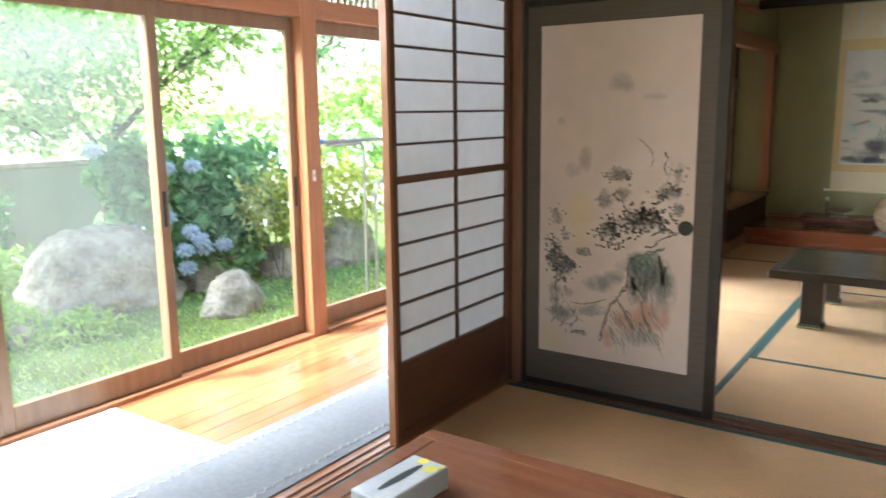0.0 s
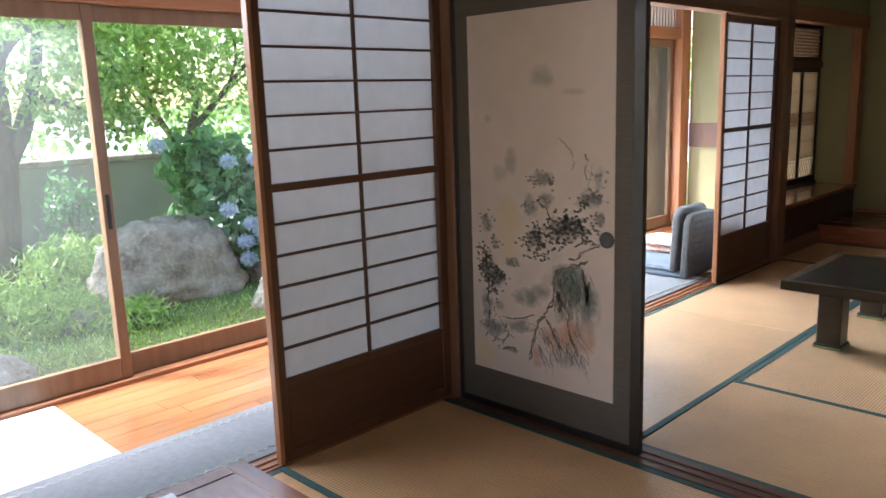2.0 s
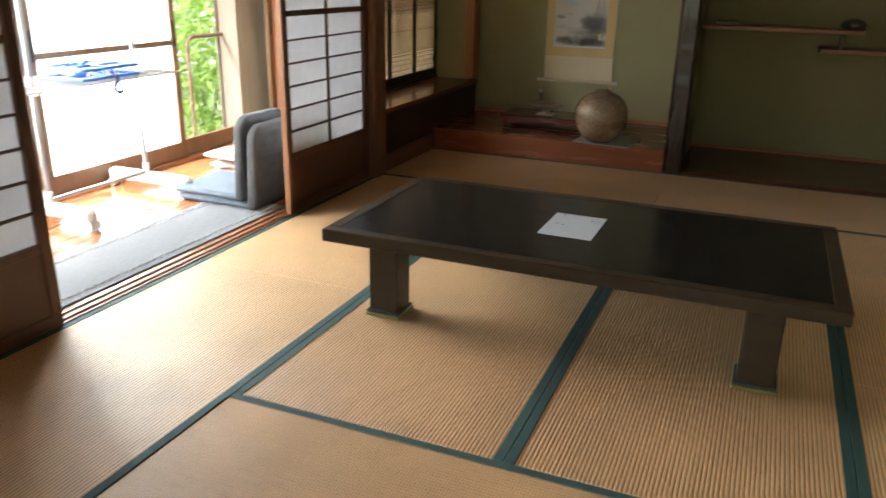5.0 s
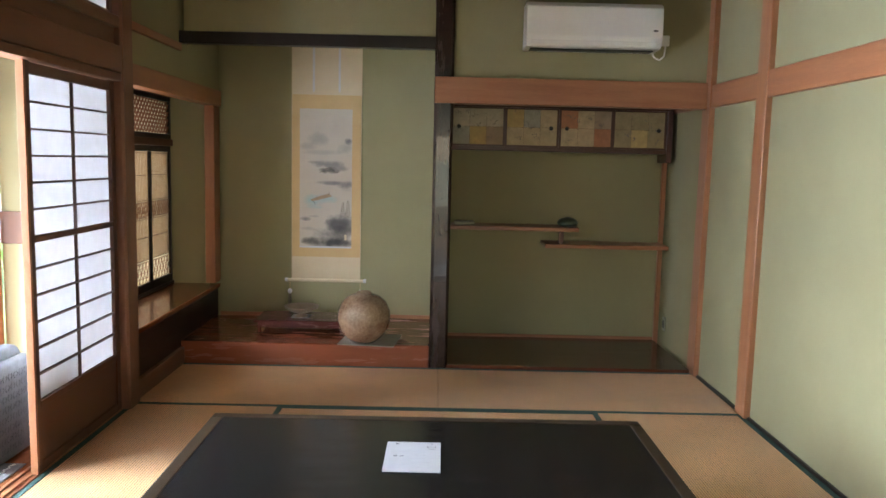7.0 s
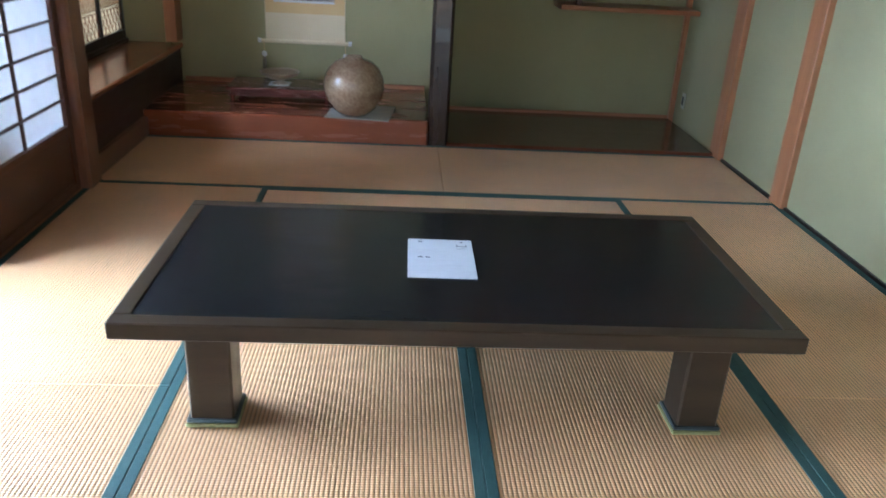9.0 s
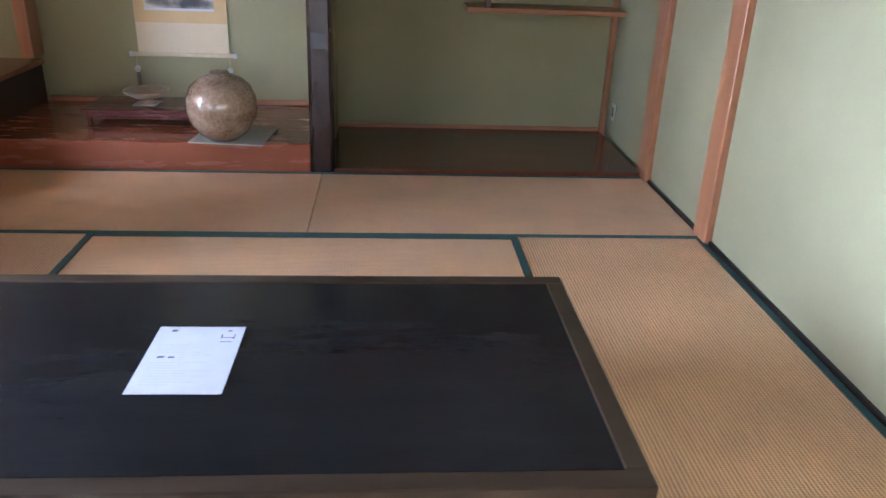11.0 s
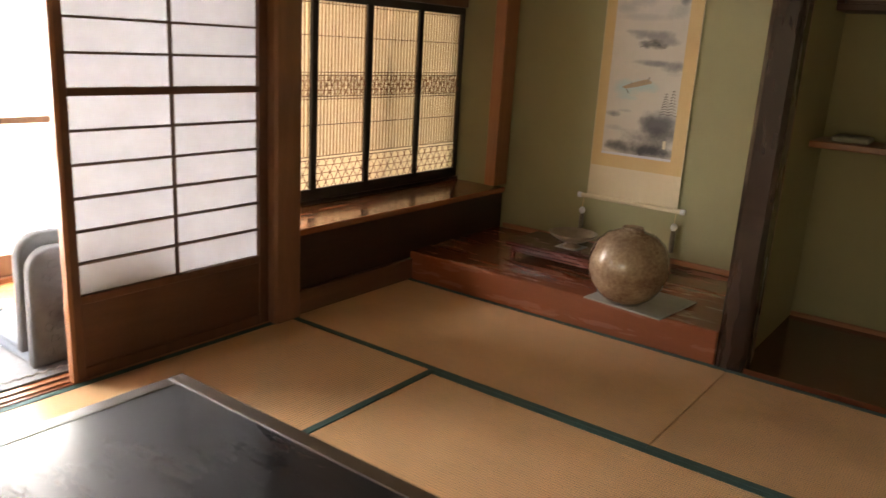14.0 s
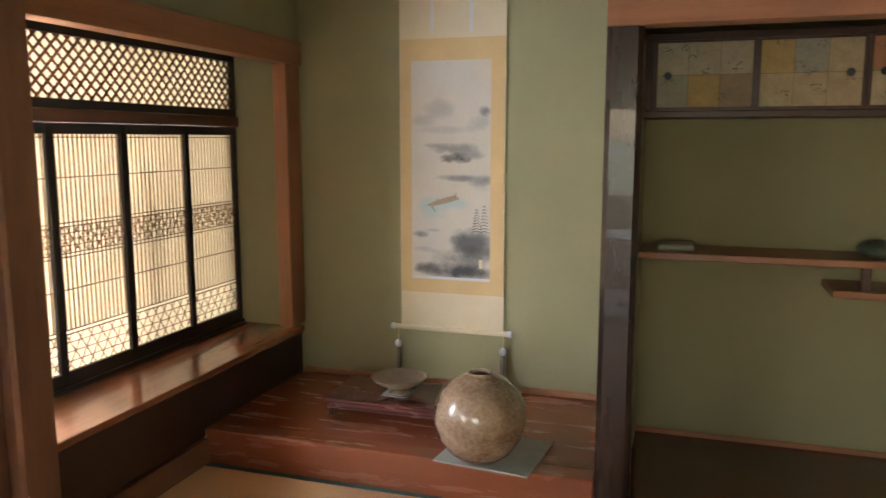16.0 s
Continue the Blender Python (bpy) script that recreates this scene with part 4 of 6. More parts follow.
tl = thing("lattice_transom", "dark framed diagonal lattice over white paper", "transom", "", (-0.36, 4.6, 1.576))
for a in ((3.693, 3.76, 1.576, 1.90), (5.437, 5.466, 1.576, 1.90), (3.76, 5.437, 1.576, 1.615), (3.76, 5.437, 1.868, 1.90)):
    part("frame_bar", one(-0.375, -0.345, *a, 0.002), BLACKWOOD, tl)
part("paper", one(-0.372, -0.3715, 3.76, 5.437, 1.615, 1.868), PAPER_WARM, tl)
for s in (1, -1):
    bm = bmesh.new()
    h, step = 0.253, 0.058
    for i in range(-6, 31):
        ya = 3.76 + i * step
        za, zb = (1.615, 1.868) if s > 0 else (1.868, 1.615)
        p, q = Vector((-0.362 + 0.003 * s, ya, za)), Vector((-0.362 + 0.003 * s, ya + h, zb))
        if p.y < 3.76:
            p = p.lerp(q, (3.76 - p.y) / (q.y - p.y))
        if q.y > 5.437:
            q = p.lerp(q, (5.437 - p.y) / (q.y - p.y)) if q.y > p.y else q
        if q.y - p.y > 0.005 and p.y < 5.437:
            tube(bm, p, q, 0.0075, 4)
    part("lattice_layer", bm, KUMIKO_RED, tl)["kind"] = "stuff"
seat_parts(tl)

# ---- black low table ----
def low_table(name, x0, x1, y0, y1, top, thick, frame_w, frame_mat, inlay, label, legs, leg_mat, lw, pads):
    r = thing(name, label, "table", "", ((x0 + x1) / 2, (y0 + y1) / 2, 0))
    for a in ((x0, x1, y0, y0 + frame_w), (x0, x1, y1 - frame_w, y1), (x0, x0 + frame_w, y0 + frame_w, y1 - frame_w), (x1 - frame_w, x1, y0 + frame_w, y1 - frame_w)):
        part("frame_bar", one(*a, top - thick, top, 0.004), frame_mat, r)
    part("tabletop", one(x0 + frame_w, x1 - frame_w, y0 + frame_w, y1 - frame_w, top - thick + 0.005, top - 0.002), inlay, r, "smooth dark inlay" if inlay is TABLE_BLACK else "")
    for lx, ly in legs:
        lg = part("leg", one(lx, lx + lw, ly, ly + lw, 0.012, top - thick, 0.006), leg_mat, r)
        if pads:
            pd = one(lx - 0.012, lx + lw + 0.012, ly - 0.012, ly + lw + 0.012, 0.001, 0.014, 0.004)
            part("pad", pd, PAD_YELLOW, lg, "yellow and dark felt foot pad")
            part("pad_band", one(lx - 0.009, lx + lw + 0.009, ly - 0.009, ly + lw + 0.009, 0.014, 0.026, 0.004), PAD_DARK, lg)
    return seat_parts(r)

PAD_YELLOW = surf("yellow_felt", (0.20, 0.19, 0.07), (0.36, 0.34, 0.14), 30, 0.95, bump=0.3)
PAD_DARK = surf("dark_felt", (0.03, 0.04, 0.04), (0.07, 0.085, 0.085), 30, 0.95, bump=0.3)
low_table("low_table", 0.84, 2.688, 1.58, 2.50, 0.345, 0.05, 0.052, TABLE_FRAME, TABLE_BLACK, "long low table with a black top and dark wooden frame",
          ((1.02, 1.625), (2.39, 1.625), (1.02, 2.335), (2.39, 2.335)), TABLE_FRAME, 0.12, True)
sheet = thing("printed_sheet", "white printed sheet of paper on the black table", "paper", "", (1.715, 2.04, 0.345))
SHEET_TURN = Matrix.Translation((1.7155, 2.042, 0.3455)) @ Matrix.Rotation(radians(-0.5), 4, "Z")
sb = one(-0.105, 0.105, -0.1485, 0.1485, 0.0, 0.0008)
sb.transform(SHEET_TURN)
part("page", sb, PRINT, sheet)
random.seed(3)
for x, y, w, h in ((-0.065, 0.128, 0.014, 0.010), (0.07, 0.128, 0.008, 0.006), (-0.066, 0.004, 0.016, 0.008), (-0.042, 0.003, 0.014, 0.007), (0.07, 0.095, 0.030, 0.003), (0.055, 0.10, 0.003, 0.02), (0.085, 0.10, 0.003, 0.02), (0.07, 0.075, 0.03, 0.002)):
    ib = one(x - w / 2, x + w / 2, y - h / 2, y + h / 2, 0.0006, 0.0011)
    ib.transform(SHEET_TURN)
    part("print_mark", ib, INK, sheet, "dark printed mark")
ib = bmesh.new()
for k in range(16):
    y = 0.06 - k * 0.0115
    w = random.uniform(0.05, 0.15)
    bx(ib, -0.085 + (0.06 if k in (4, 5, 6) else 0), -0.085 + w + (0.02 if k in (4, 5, 6) else 0), y - 0.0010, y + 0.0010, 0.0006, 0.0010)
ib.transform(SHEET_TURN)
part("text_lines", ib, PRINT_GREY := surf("grey_print", (0.42, 0.42, 0.46), (0.52, 0.52, 0.56), 40, 0.8, bump=0.0), sheet, "faint lines of print")
seat_parts(sheet)

low_table("low_table", 0.485, 1.62, -2.36, -1.44, 0.345, 0.035, 0.06, RED_TABLE, RED_TABLE, "glossy red-brown low wooden table",
          ((0.55, -1.58), (1.46, -1.58), (0.55, -2.29), (1.46, -2.29)), RED_TABLE, 0.08, False)
tis = thing("tissue_box", "pale grey cardboard tissue box with yellow spots on the table", "tissue box", "", (0.67, -1.83, 0.345))
TT = Matrix.Translation((0.678, -1.845, 0.345)) @ Matrix.Rotation(radians(-4), 4, "Z")
CARD = surf("grey_printed_card", (0.34, 0.35, 0.36), (0.52, 0.53, 0.54), 9, 0.4, bump=0.02)
CARD_YELLOW = surf("yellow_card_print", (0.60, 0.50, 0.06), (0.70, 0.62, 0.12), 9, 0.45, bump=0.0)
b = one(-0.058, 0.058, -0.12, 0.12, 0.0, 0.062, 0.003)
b.transform(TT)
part("box", b, CARD, tis)
b = bmesh.new()
b.faces.new([b.verts.new((0.013 * math.sin(math.pi * k / 10), -0.085 * math.cos(math.pi * k / 10), 0.0628)) for k in range(20)])
b.transform(TT)
part("slot", b, DARK_METAL, tis, "dark opening slot")
b = bmesh.new()
for x, y, r in ((-0.012, 0.102, 0.016), (0.032, 0.078, 0.020), (0.048, 0.105, 0.009)):
    tube(b, (x, y, 0.0605), (x, y, 0.0626), r, 20)
b.transform(TT)
part("print_patch", b, CARD_YELLOW, tis, "dull yellow printed patch")
seat_parts(tis)

# ---- picture alcove ----
SILK = surf("gold_silk_mount", (0.50, 0.34, 0.15), (0.60, 0.43, 0.21), 6, 0.7, bump=0.1, fine=300, dist=0.001)
MOUNT = surf("pale_mount_cloth", (0.54, 0.45, 0.30), (0.62, 0.53, 0.37), 6, 0.75, bump=0.1, fine=300, dist=0.001)
SLATE = (0.19, 0.195, 0.20)
MIST, DEEP = (0.27, 0.275, 0.27), (0.055, 0.055, 0.06)
TEAL = (0.30, 0.46, 0.48)
SCROLL_ART = painting("ink_seascape_paper", (0.50, 0.465, 0.40), (
    (0.827, 1.605, 0.11, 0.075, 0.42, 5, MIST), (0.755, 1.55, 0.10, 0.045, 0.34, 5, MIST), (1.065, 1.59, 0.050, 0.036, 0.75, 9, SLATE), (1.04, 1.535, 0.08, 0.07, 0.40, 9, MIST), (0.88, 1.50, 0.24, 0.03, 0.28, 4, MIST),
    (0.93, 1.405, 0.17, 0.038, 0.55, 7, SLATE), (0.92, 1.358, 0.12, 0.034, 0.75, 12, (0.10, 0.10, 0.10)), (1.01, 1.375, 0.10, 0.032, 0.5, 8, SLATE), (0.80, 1.422, 0.06, 0.016, 0.4, 9, SLATE),
    (0.91, 1.257, 0.24, 0.024, 0.6, 5, SLATE), (1.05, 1.245, 0.09, 0.045, 0.6, 5, SLATE), (1.06, 1.205, 0.07, 0.025, 0.35, 6, MIST),
    (0.80, 1.11, 0.13, 0.065, 0.55, 6, TEAL), (0.90, 1.13, 0.11, 0.05, 0.5, 7, TEAL), (0.79, 1.06, 0.09, 0.022, 0.4, 8, TEAL),
    (0.72, 0.966, 0.075, 0.026, 0.6, 8, SLATE), (0.79, 0.985, 0.06, 0.014, 0.4, 8, MIST), (0.74, 0.885, 0.09, 0.022, 0.3, 6, MIST),
    (1.00, 0.945, 0.15, 0.085, 0.62, 6, SLATE), (0.99, 0.91, 0.15, 0.09, 0.66, 5, (0.11, 0.11, 0.115)), (1.02, 0.85, 0.17, 0.10, 0.66, 4, DEEP), (0.87, 0.835, 0.15, 0.09, 0.6, 5, (0.10, 0.10, 0.105)), (0.77, 0.785, 0.13, 0.055, 0.62, 5, DEEP), (0.95, 0.775, 0.32, 0.06, 0.66, 4, DEEP)), gain=1.5)
sc = thing("hanging_scroll", "hanging scroll with an ink seascape on a gold silk mount", "scroll", "", (0.9, 5.48, 0.45))
part("mount", one(0.615, 1.175, 5.486, 5.488, 0.47, 2.33), MOUNT, sc, "pale beige cloth mount")
part("silk_border", one(0.619, 1.171, 5.4845, 5.4858, 0.655, 1.955), SILK, sc, "gold silk border")
part("painting", one(0.679, 1.100, 5.483, 5.4843, 0.742, 1.846), SCROLL_ART, sc, "ink seascape with misty mountains")
part("white_edge", one(0.679, 1.100, 5.483, 5.4843, 0.728, 0.742), PRINT, sc)
BOAT = surf("russet_boat_paint", (0.30, 0.22, 0.14), (0.42, 0.31, 0.20), 40, 0.8, bump=0.0)
sb = bmesh.new()
for k in range(6):
    stroke(sb, [(0.937 - k * 0.004, 1.152 + k * 0.003), (0.86, 1.128 + k * 0.005), (0.785 + k * 0.002, 1.110 + k * 0.004), (0.765, 1.116)], 0.0034, 5.4828)
part("painted_boat", sb, BOAT, sc, "russet painted boat")
sb = bmesh.new()
for x, z in ((0.815, 1.150), (0.825, 1.142), (0.912, 1.172), (0.916, 1.182)):
    stroke(sb, [(x, z - 0.018), (x + 0.003, z)], 0.0032, 5.4828)
stroke(sb, [(0.79, 1.105), (0.805, 1.085), (0.812, 1.082)], 0.0025, 5.4828)
stroke(sb, [(0.84, 1.340), (0.885, 1.352), (0.93, 1.349), (0.99, 1.338)], 0.0022, 5.4828)
stroke(sb, [(0.885, 1.368), (0.915, 1.378), (0.95, 1.366)], 0.0030, 5.4828)
part("painted_lines", sb, STROKE, sc)["kind"] = "stuff"
part("painted_mark", one(1.043, 1.060, 5.4824, 5.4829, 0.795, 0.840), MOUNT, sc, "small pale painted mark")
for x0, z0, hh in ((1.030, 0.985, 0.125), (1.070, 0.985, 0.145)):
    sb = bmesh.new()
    for k in range(9):
        z = z0 + hh * k / 9
        w2 = 0.028 * (1 - k / 11)
        stroke(sb, [(x0 - w2, z - 0.004), (x0, z + 0.004), (x0 + w2, z - 0.005)], 0.0032, 5.4828)
    part("painted_pine", sb, STROKE, sc)
for x in (0.79, 0.995):
    part("hanging_strip", one(x - 0.008, x + 0.008, 5.4835, 5.4857, 1.98, 2.33), PRINT, sc, "white hanging strip")
part("roller", tube(bmesh.new(), (0.585, 5.478, 0.462), (1.20, 5.478, 0.462), 0.013, 16), MOUNT, sc)
for x, s in ((0.585, -1), (1.20, 1)):
    part("roller_knob", tube(bmesh.new(), (x, 5.478, 0.462), (x + 0.022 * s, 5.478, 0.462), 0.016, 16), PRINT, sc, "pale roller end")
part("top_rod", tube(bmesh.new(), (0.60, 5.482, 2.335), (1.19, 5.482, 2.335), 0.008, 10), MOUNT, sc)
part("hanging_cord", chain(bmesh.new(), [(0.72, 5.484, 2.34), (0.895, 5.49, 2.45), (1.07, 5.484, 2.34)], 0.002, 6), SILK, sc)
seat_parts(sc)
BRASSY = surf("aged_bronze", (0.10, 0.085, 0.06), (0.22, 0.19, 0.14), 20, 0.35, bump=0.1, metal=0.4)
for x in (0.605, 1.178):
    w = thing("scroll_weight", "small bronze weight with tassel hanging from the scroll roller", "scroll weight", "scroll weights", (x, 5.47, 0.30))
    part("body", lathe([(0.006, 0.222), (0.013, 0.225), (0.014, 0.28), (0.013, 0.335), (0.009, 0.352)], (x, 5.465), 16), BRASSY, w, smooth=True)
    part("cap", lathe([(0.008, 0.352), (0.016, 0.360), (0.019, 0.372), (0.016, 0.384), (0.006, 0.392)], (x, 5.465), 16), PRINT, w, "pale porcelain cap", True)
    part("cord", tube(bmesh.new(), (x, 5.465, 0.39), (x, 5.472, 0.455), 0.002, 6), SILK, w)
    seat_parts(w)

VASE = surf("wood_fired_stoneware", (0.12, 0.055, 0.030), (0.40, 0.30, 0.20), 4.2, 0.22, (1, 1, 1.3), 0.12, 60, spread=0.16, coat=0.8, detail=3)
vz = 0.166
prof = [(0.055, 0.0), (0.075, 0.003), (0.125, 0.045), (0.160, 0.10), (0.175, 0.165), (0.170, 0.225), (0.145, 0.285), (0.105, 0.322), (0.060, 0.340), (0.047, 0.343), (0.046, 0.351), (0.040, 0.352), (0.036, 0.338), (0.09, 0.30), (0.13, 0.20), (0.10, 0.06), (0.02, 0.03)]
vase = thing("stoneware_vase", "round brown wood-fired stoneware vase on a pale mat", "vase", "", (1.29, 4.60, 0.166))
part("body", lathe([(r * 1.075, vz + z * 1.03) for r, z in prof], (1.29, 4.60), 56), VASE, vase, smooth=True)
part("rim", chain(bmesh.new(), [(1.29 + 0.047 * math.cos(a), 4.60 + 0.047 * math.sin(a), vz + 0.361) for a in (2 * math.pi * k / 28 for k in range(29))], 0.0045, 8), VASE, vase, "worn brown rim", True)
seat_parts(vase)
SLAB = surf("pale_stone_mat", (0.30, 0.30, 0.28), (0.42, 0.42, 0.39), 14, 0.85, bump=0.3, fine=120, dist=0.003)
mb = one(-0.20, 0.20, -0.19, 0.19, 0.158, 0.1655, 0.002)
mb.transform(Matrix.Translation((1.33, 4.70, 0)) @ Matrix.Rotation(radians(-6), 4, "Z"))
tagged(part("vase_mat", mb, SLAB), "pale grey square mat under the vase", "mat")

STAND = surf("dark_red_lacquer_stand", (0.065, 0.020, 0.016), (0.125, 0.040, 0.030), 4, 0.25, (1, 5, 5), 0.04, 40, coat=0.2)
st = thing("display_stand", "low dark red wooden display stand with curved feet", "stand", "", (0.79, 5.03, 0.155))
part("top", one(0.45, 1.13, 4.86, 5.22, 0.232, 0.252, 0.004), STAND, st)
part("apron", one(0.475, 1.105, 4.885, 5.195, 0.205, 0.232, 0.003), STAND, st)
part("lower_edge", one(0.465, 1.115, 4.875, 5.205, 0.196, 0.206, 0.002), STAND, st)
for x in (0.485, 1.095):
    for y in (4.895, 5.185):
        part("foot", lathe([(0.012, 0.156), (0.016, 0.160), (0.011, 0.175), (0.015, 0.19), (0.02, 0.197)], (x, y), 12), STAND, st, smooth=True)
seat_parts(st)
DISH = surf("dark_bronze_dish", (0.16, 0.12, 0.08), (0.32, 0.25, 0.17), 12, 0.4, bump=0.15, metal=0.3)
ds = thing("footed_dish", "wide dark bronze footed dish on the stand", "dish", "", (0.775, 5.03, 0.252))
part("foot_ring", lathe([(0.05, 0.253), (0.052, 0.258), (0.03, 0.268), (0.028, 0.28)], (0.775, 5.03), 24), DISH, ds, smooth=True)
part("bowl", lathe([(0.028, 0.28), (0.07, 0.290), (0.12, 0.318), (0.132, 0.334), (0.129, 0.336), (0.115, 0.322), (0.065, 0.297), (0.01, 0.290)], (0.775, 5.03), 36), DISH, ds, smooth=True)
seat_parts(ds)
tagged(part("dish_mat", one(0.705, 0.84, 4.965, 5.095, 0.2522, 0.2545), SLAB), "small pale mat under the dish", "mat")

# ---- shelf alcove ----
SHELF_WOOD = surf("shelf_board_wood", (0.20, 0.075, 0.03), (0.36, 0.15, 0.065), 3, 0.35, (0.7, 8, 8), 0.06, 40)
CUP_DARK = surf("cupboard_frame_wood", (0.045, 0.018, 0.012), (0.10, 0.04, 0.025), 4, 0.4, (1, 4, 4), 0.06, 40)
sh = tagged(part("wall_shelf", one(1.851, 2.90, 5.19, 5.484, 0.93, 0.962, 0.004), SHELF_WOOD), "upper staggered cedar wall shelf", "shelf", "staggered shelves")
sh = tagged(part("wall_shelf", one(2.64, 3.604, 5.19, 5.484, 0.80, 0.832, 0.004), SHELF_WOOD), "lower staggered cedar wall shelf", "shelf", "staggered shelves")
tagged(part("shelf_strut", one(2.75, 2.785, 5.22, 5.255, 0.832, 0.93, 0.003), CUP_DARK), "short dark strut between the shelves", "strut")
cb = thing("wall_cupboard", "long wall cupboard with painted sliding doors in dark frames", "cupboard", "", (2.74, 5.26, 1.55))
part("body_top", one(1.851, 3.604, 5.25, 5.484, 1.875, 1.905, 0.003), CUP_DARK, cb)
part("body_bottom", one(1.851, 3.604, 5.25, 5.484, 1.545, 1.575, 0.003), CUP_DARK, cb)
part("side_board", one(3.56, 3.60, 5.235, 5.49, 1.48, 1.875, 0.003), CUP_DARK, cb)
part("side_board", one(1.852, 1.885, 5.235, 5.484, 1.575, 1.875, 0.003), CUP_DARK, cb)
part("back", one(1.885, 3.56, 5.47, 5.484, 1.575, 1.875), CUP_DARK, cb)
DOOR_ART = {}
for nm, col in (("pale", (0.60, 0.52, 0.40)), ("gold", (0.58, 0.42, 0.18)), ("straw", (0.56, 0.44, 0.27)), ("brown", (0.42, 0.31, 0.21)), ("rust", (0.50, 0.22, 0.11)), ("slate", (0.42, 0.41, 0.34)), ("dun", (0.38, 0.30, 0.16))):
    DOOR_ART[nm] = surf("cupboard_paper_" + nm, tuple(c * 0.72 for c in col), col, 16, 0.75, bump=0.05, fine=60, spread=0.14)
LOOKS = (("pale", "pale", "pale", "slate", "gold", "brown"), ("gold", "slate", "straw", "straw", "straw", "straw"), ("rust", "straw", "brown", "straw", "straw", "rust"), ("dun", "dun", "dun", "dun", "gold", "dun"))
random.seed(8)
for k in range(4):
    x0 = 1.886 + k * 0.4185
    x1 = x0 + 0.4175
    yd = 5.262 if k % 2 == 0 else 5.274
    dr = part("door", one(x0, x1, yd, yd + 0.010, 1.576, 1.874), CUP_DARK, cb, "small sliding door papered in coloured squares")
    for i in range(6):
        w = (x1 - x0 - 0.03) / 3
        px, pz = x0 + 0.015 + (i % 3) * w, 1.590 + (0.137 if i < 3 else 0.0)
        part("paper_square", one(px + 0.0008, px + w - 0.0008, yd - 0.002, yd, pz + 0.0008, pz + 0.1362), DOOR_ART[LOOKS[k][i]], dr)
    hx = x0 + 0.06 if k % 2 == 0 else x1 - 0.06
    part("finger_pull", tube(bmesh.new(), (hx, yd - 0.006, 1.725), (hx, yd, 1.725), 0.016, 16), DARK_METAL, dr, "round black finger pull")
    tw = bmesh.new()
    for j in range(7):
        x, z = random.uniform(x0 + 0.05, x1 - 0.05), random.uniform(1.62, 1.85)
        for q in range(9):
            u, w = x + random.gauss(0, 0.014), z + random.gauss(0, 0.010)
            stroke(tw, [(u, w), (u + random.uniform(-0.014, 0.014), w + random.uniform(-0.008, 0.010))], random.uniform(0.001, 0.0035), yd - 0.0026)
    part("ink_marks", tw, STROKE, dr)["kind"] = "stuff"
seat_parts(cb)
PALE_BOX = surf("pale_folded_cloth", (0.30, 0.30, 0.24), (0.46, 0.45, 0.36), 14, 0.9, bump=0.2)
tagged(part("folded_cloth", one(1.93, 2.09, 5.25, 5.40, 0.963, 0.99, 0.008), PALE_BOX), "pale folded packet lying on the upper shelf", "packet")
GREEN_CER = surf("green_glazed_ceramic", (0.03, 0.05, 0.035), (0.09, 0.12, 0.08), 14, 0.3, bump=0.2)
og = lathe([(0.05, 0.9625), (0.075, 0.97), (0.085, 0.995), (0.06, 1.02), (0.03, 1.03), (0.01, 1.035)], (2.83, 5.33), 20)
tagged(part("incense_burner", og, GREEN_CER, None, "", True), "small dark green glazed ornament on the upper shelf", "ornament")
ol = thing("wall_outlet", "small wall socket beside the corner post", "outlet", "", (3.637, 5.3, 0.2))
part("plate", one(3.630, 3.640, 5.28, 5.34, 0.14, 0.25, 0.002), PALE_BOX, ol)
part("socket", one(3.627, 3.632, 5.295, 5.325, 0.165, 0.225, 0.001), DARK_METAL, ol)
seat_parts(ol)

# ---- air conditioner ----
ac = thing("air_conditioner", "white wall-mounted air conditioner", "air conditioner", "", (2.8, 4.45, 2.2))
body = bmesh.new()
prof = [(4.566, 2.50), (4.40, 2.50), (4.365, 2.47), (4.36, 2.28), (4.40, 2.215), (4.566, 2.205)]
f1 = [body.verts.new((2.345, y, z)) for y, z in prof]
f2 = [body.verts.new((3.235, y, z)) for y, z in prof]
for i in range(6):
    body.faces.new((f1[i], f1[(i + 1) % 6], f2[(i + 1) % 6], f2[i]))
body.faces.new(f1)
body.faces.new(f2[::-1])
bmesh.ops.bevel(body, geom=list(body.edges), offset=0.008, segments=2, affect="EDGES", profile=0.5)
part("housing", body, WHITE_PLASTIC, ac)
part("louvre", one(2.38, 3.19, 4.372, 4.385, 2.225, 2.255, 0.002), WHITE_PLASTIC, ac)
part("air_slot", one(2.38, 3.19, 4.42, 4.52, 2.2015, 2.207), DARK_METAL, ac, "dark air outlet")
part("badge", one(3.17, 3.20, 4.357, 4.364, 2.32, 2.33), DARK_METAL, ac)
part("power_cord", chain(bmesh.new(), [(3.21, 4.55, 2.225), (3.235, 4.55, 2.18), (3.27, 4.55, 2.165), (3.30, 4.55, 2.19), (3.31, 4.555, 2.26), (3.305, 4.555, 2.30)], 0.005, 8), WHITE_PLASTIC, ac, "white power cord")
part("plug_socket", one(3.275, 3.335, 4.555, 4.569, 2.26, 2.33, 0.003), WHITE_PLASTIC, ac)
seat_parts(ac)

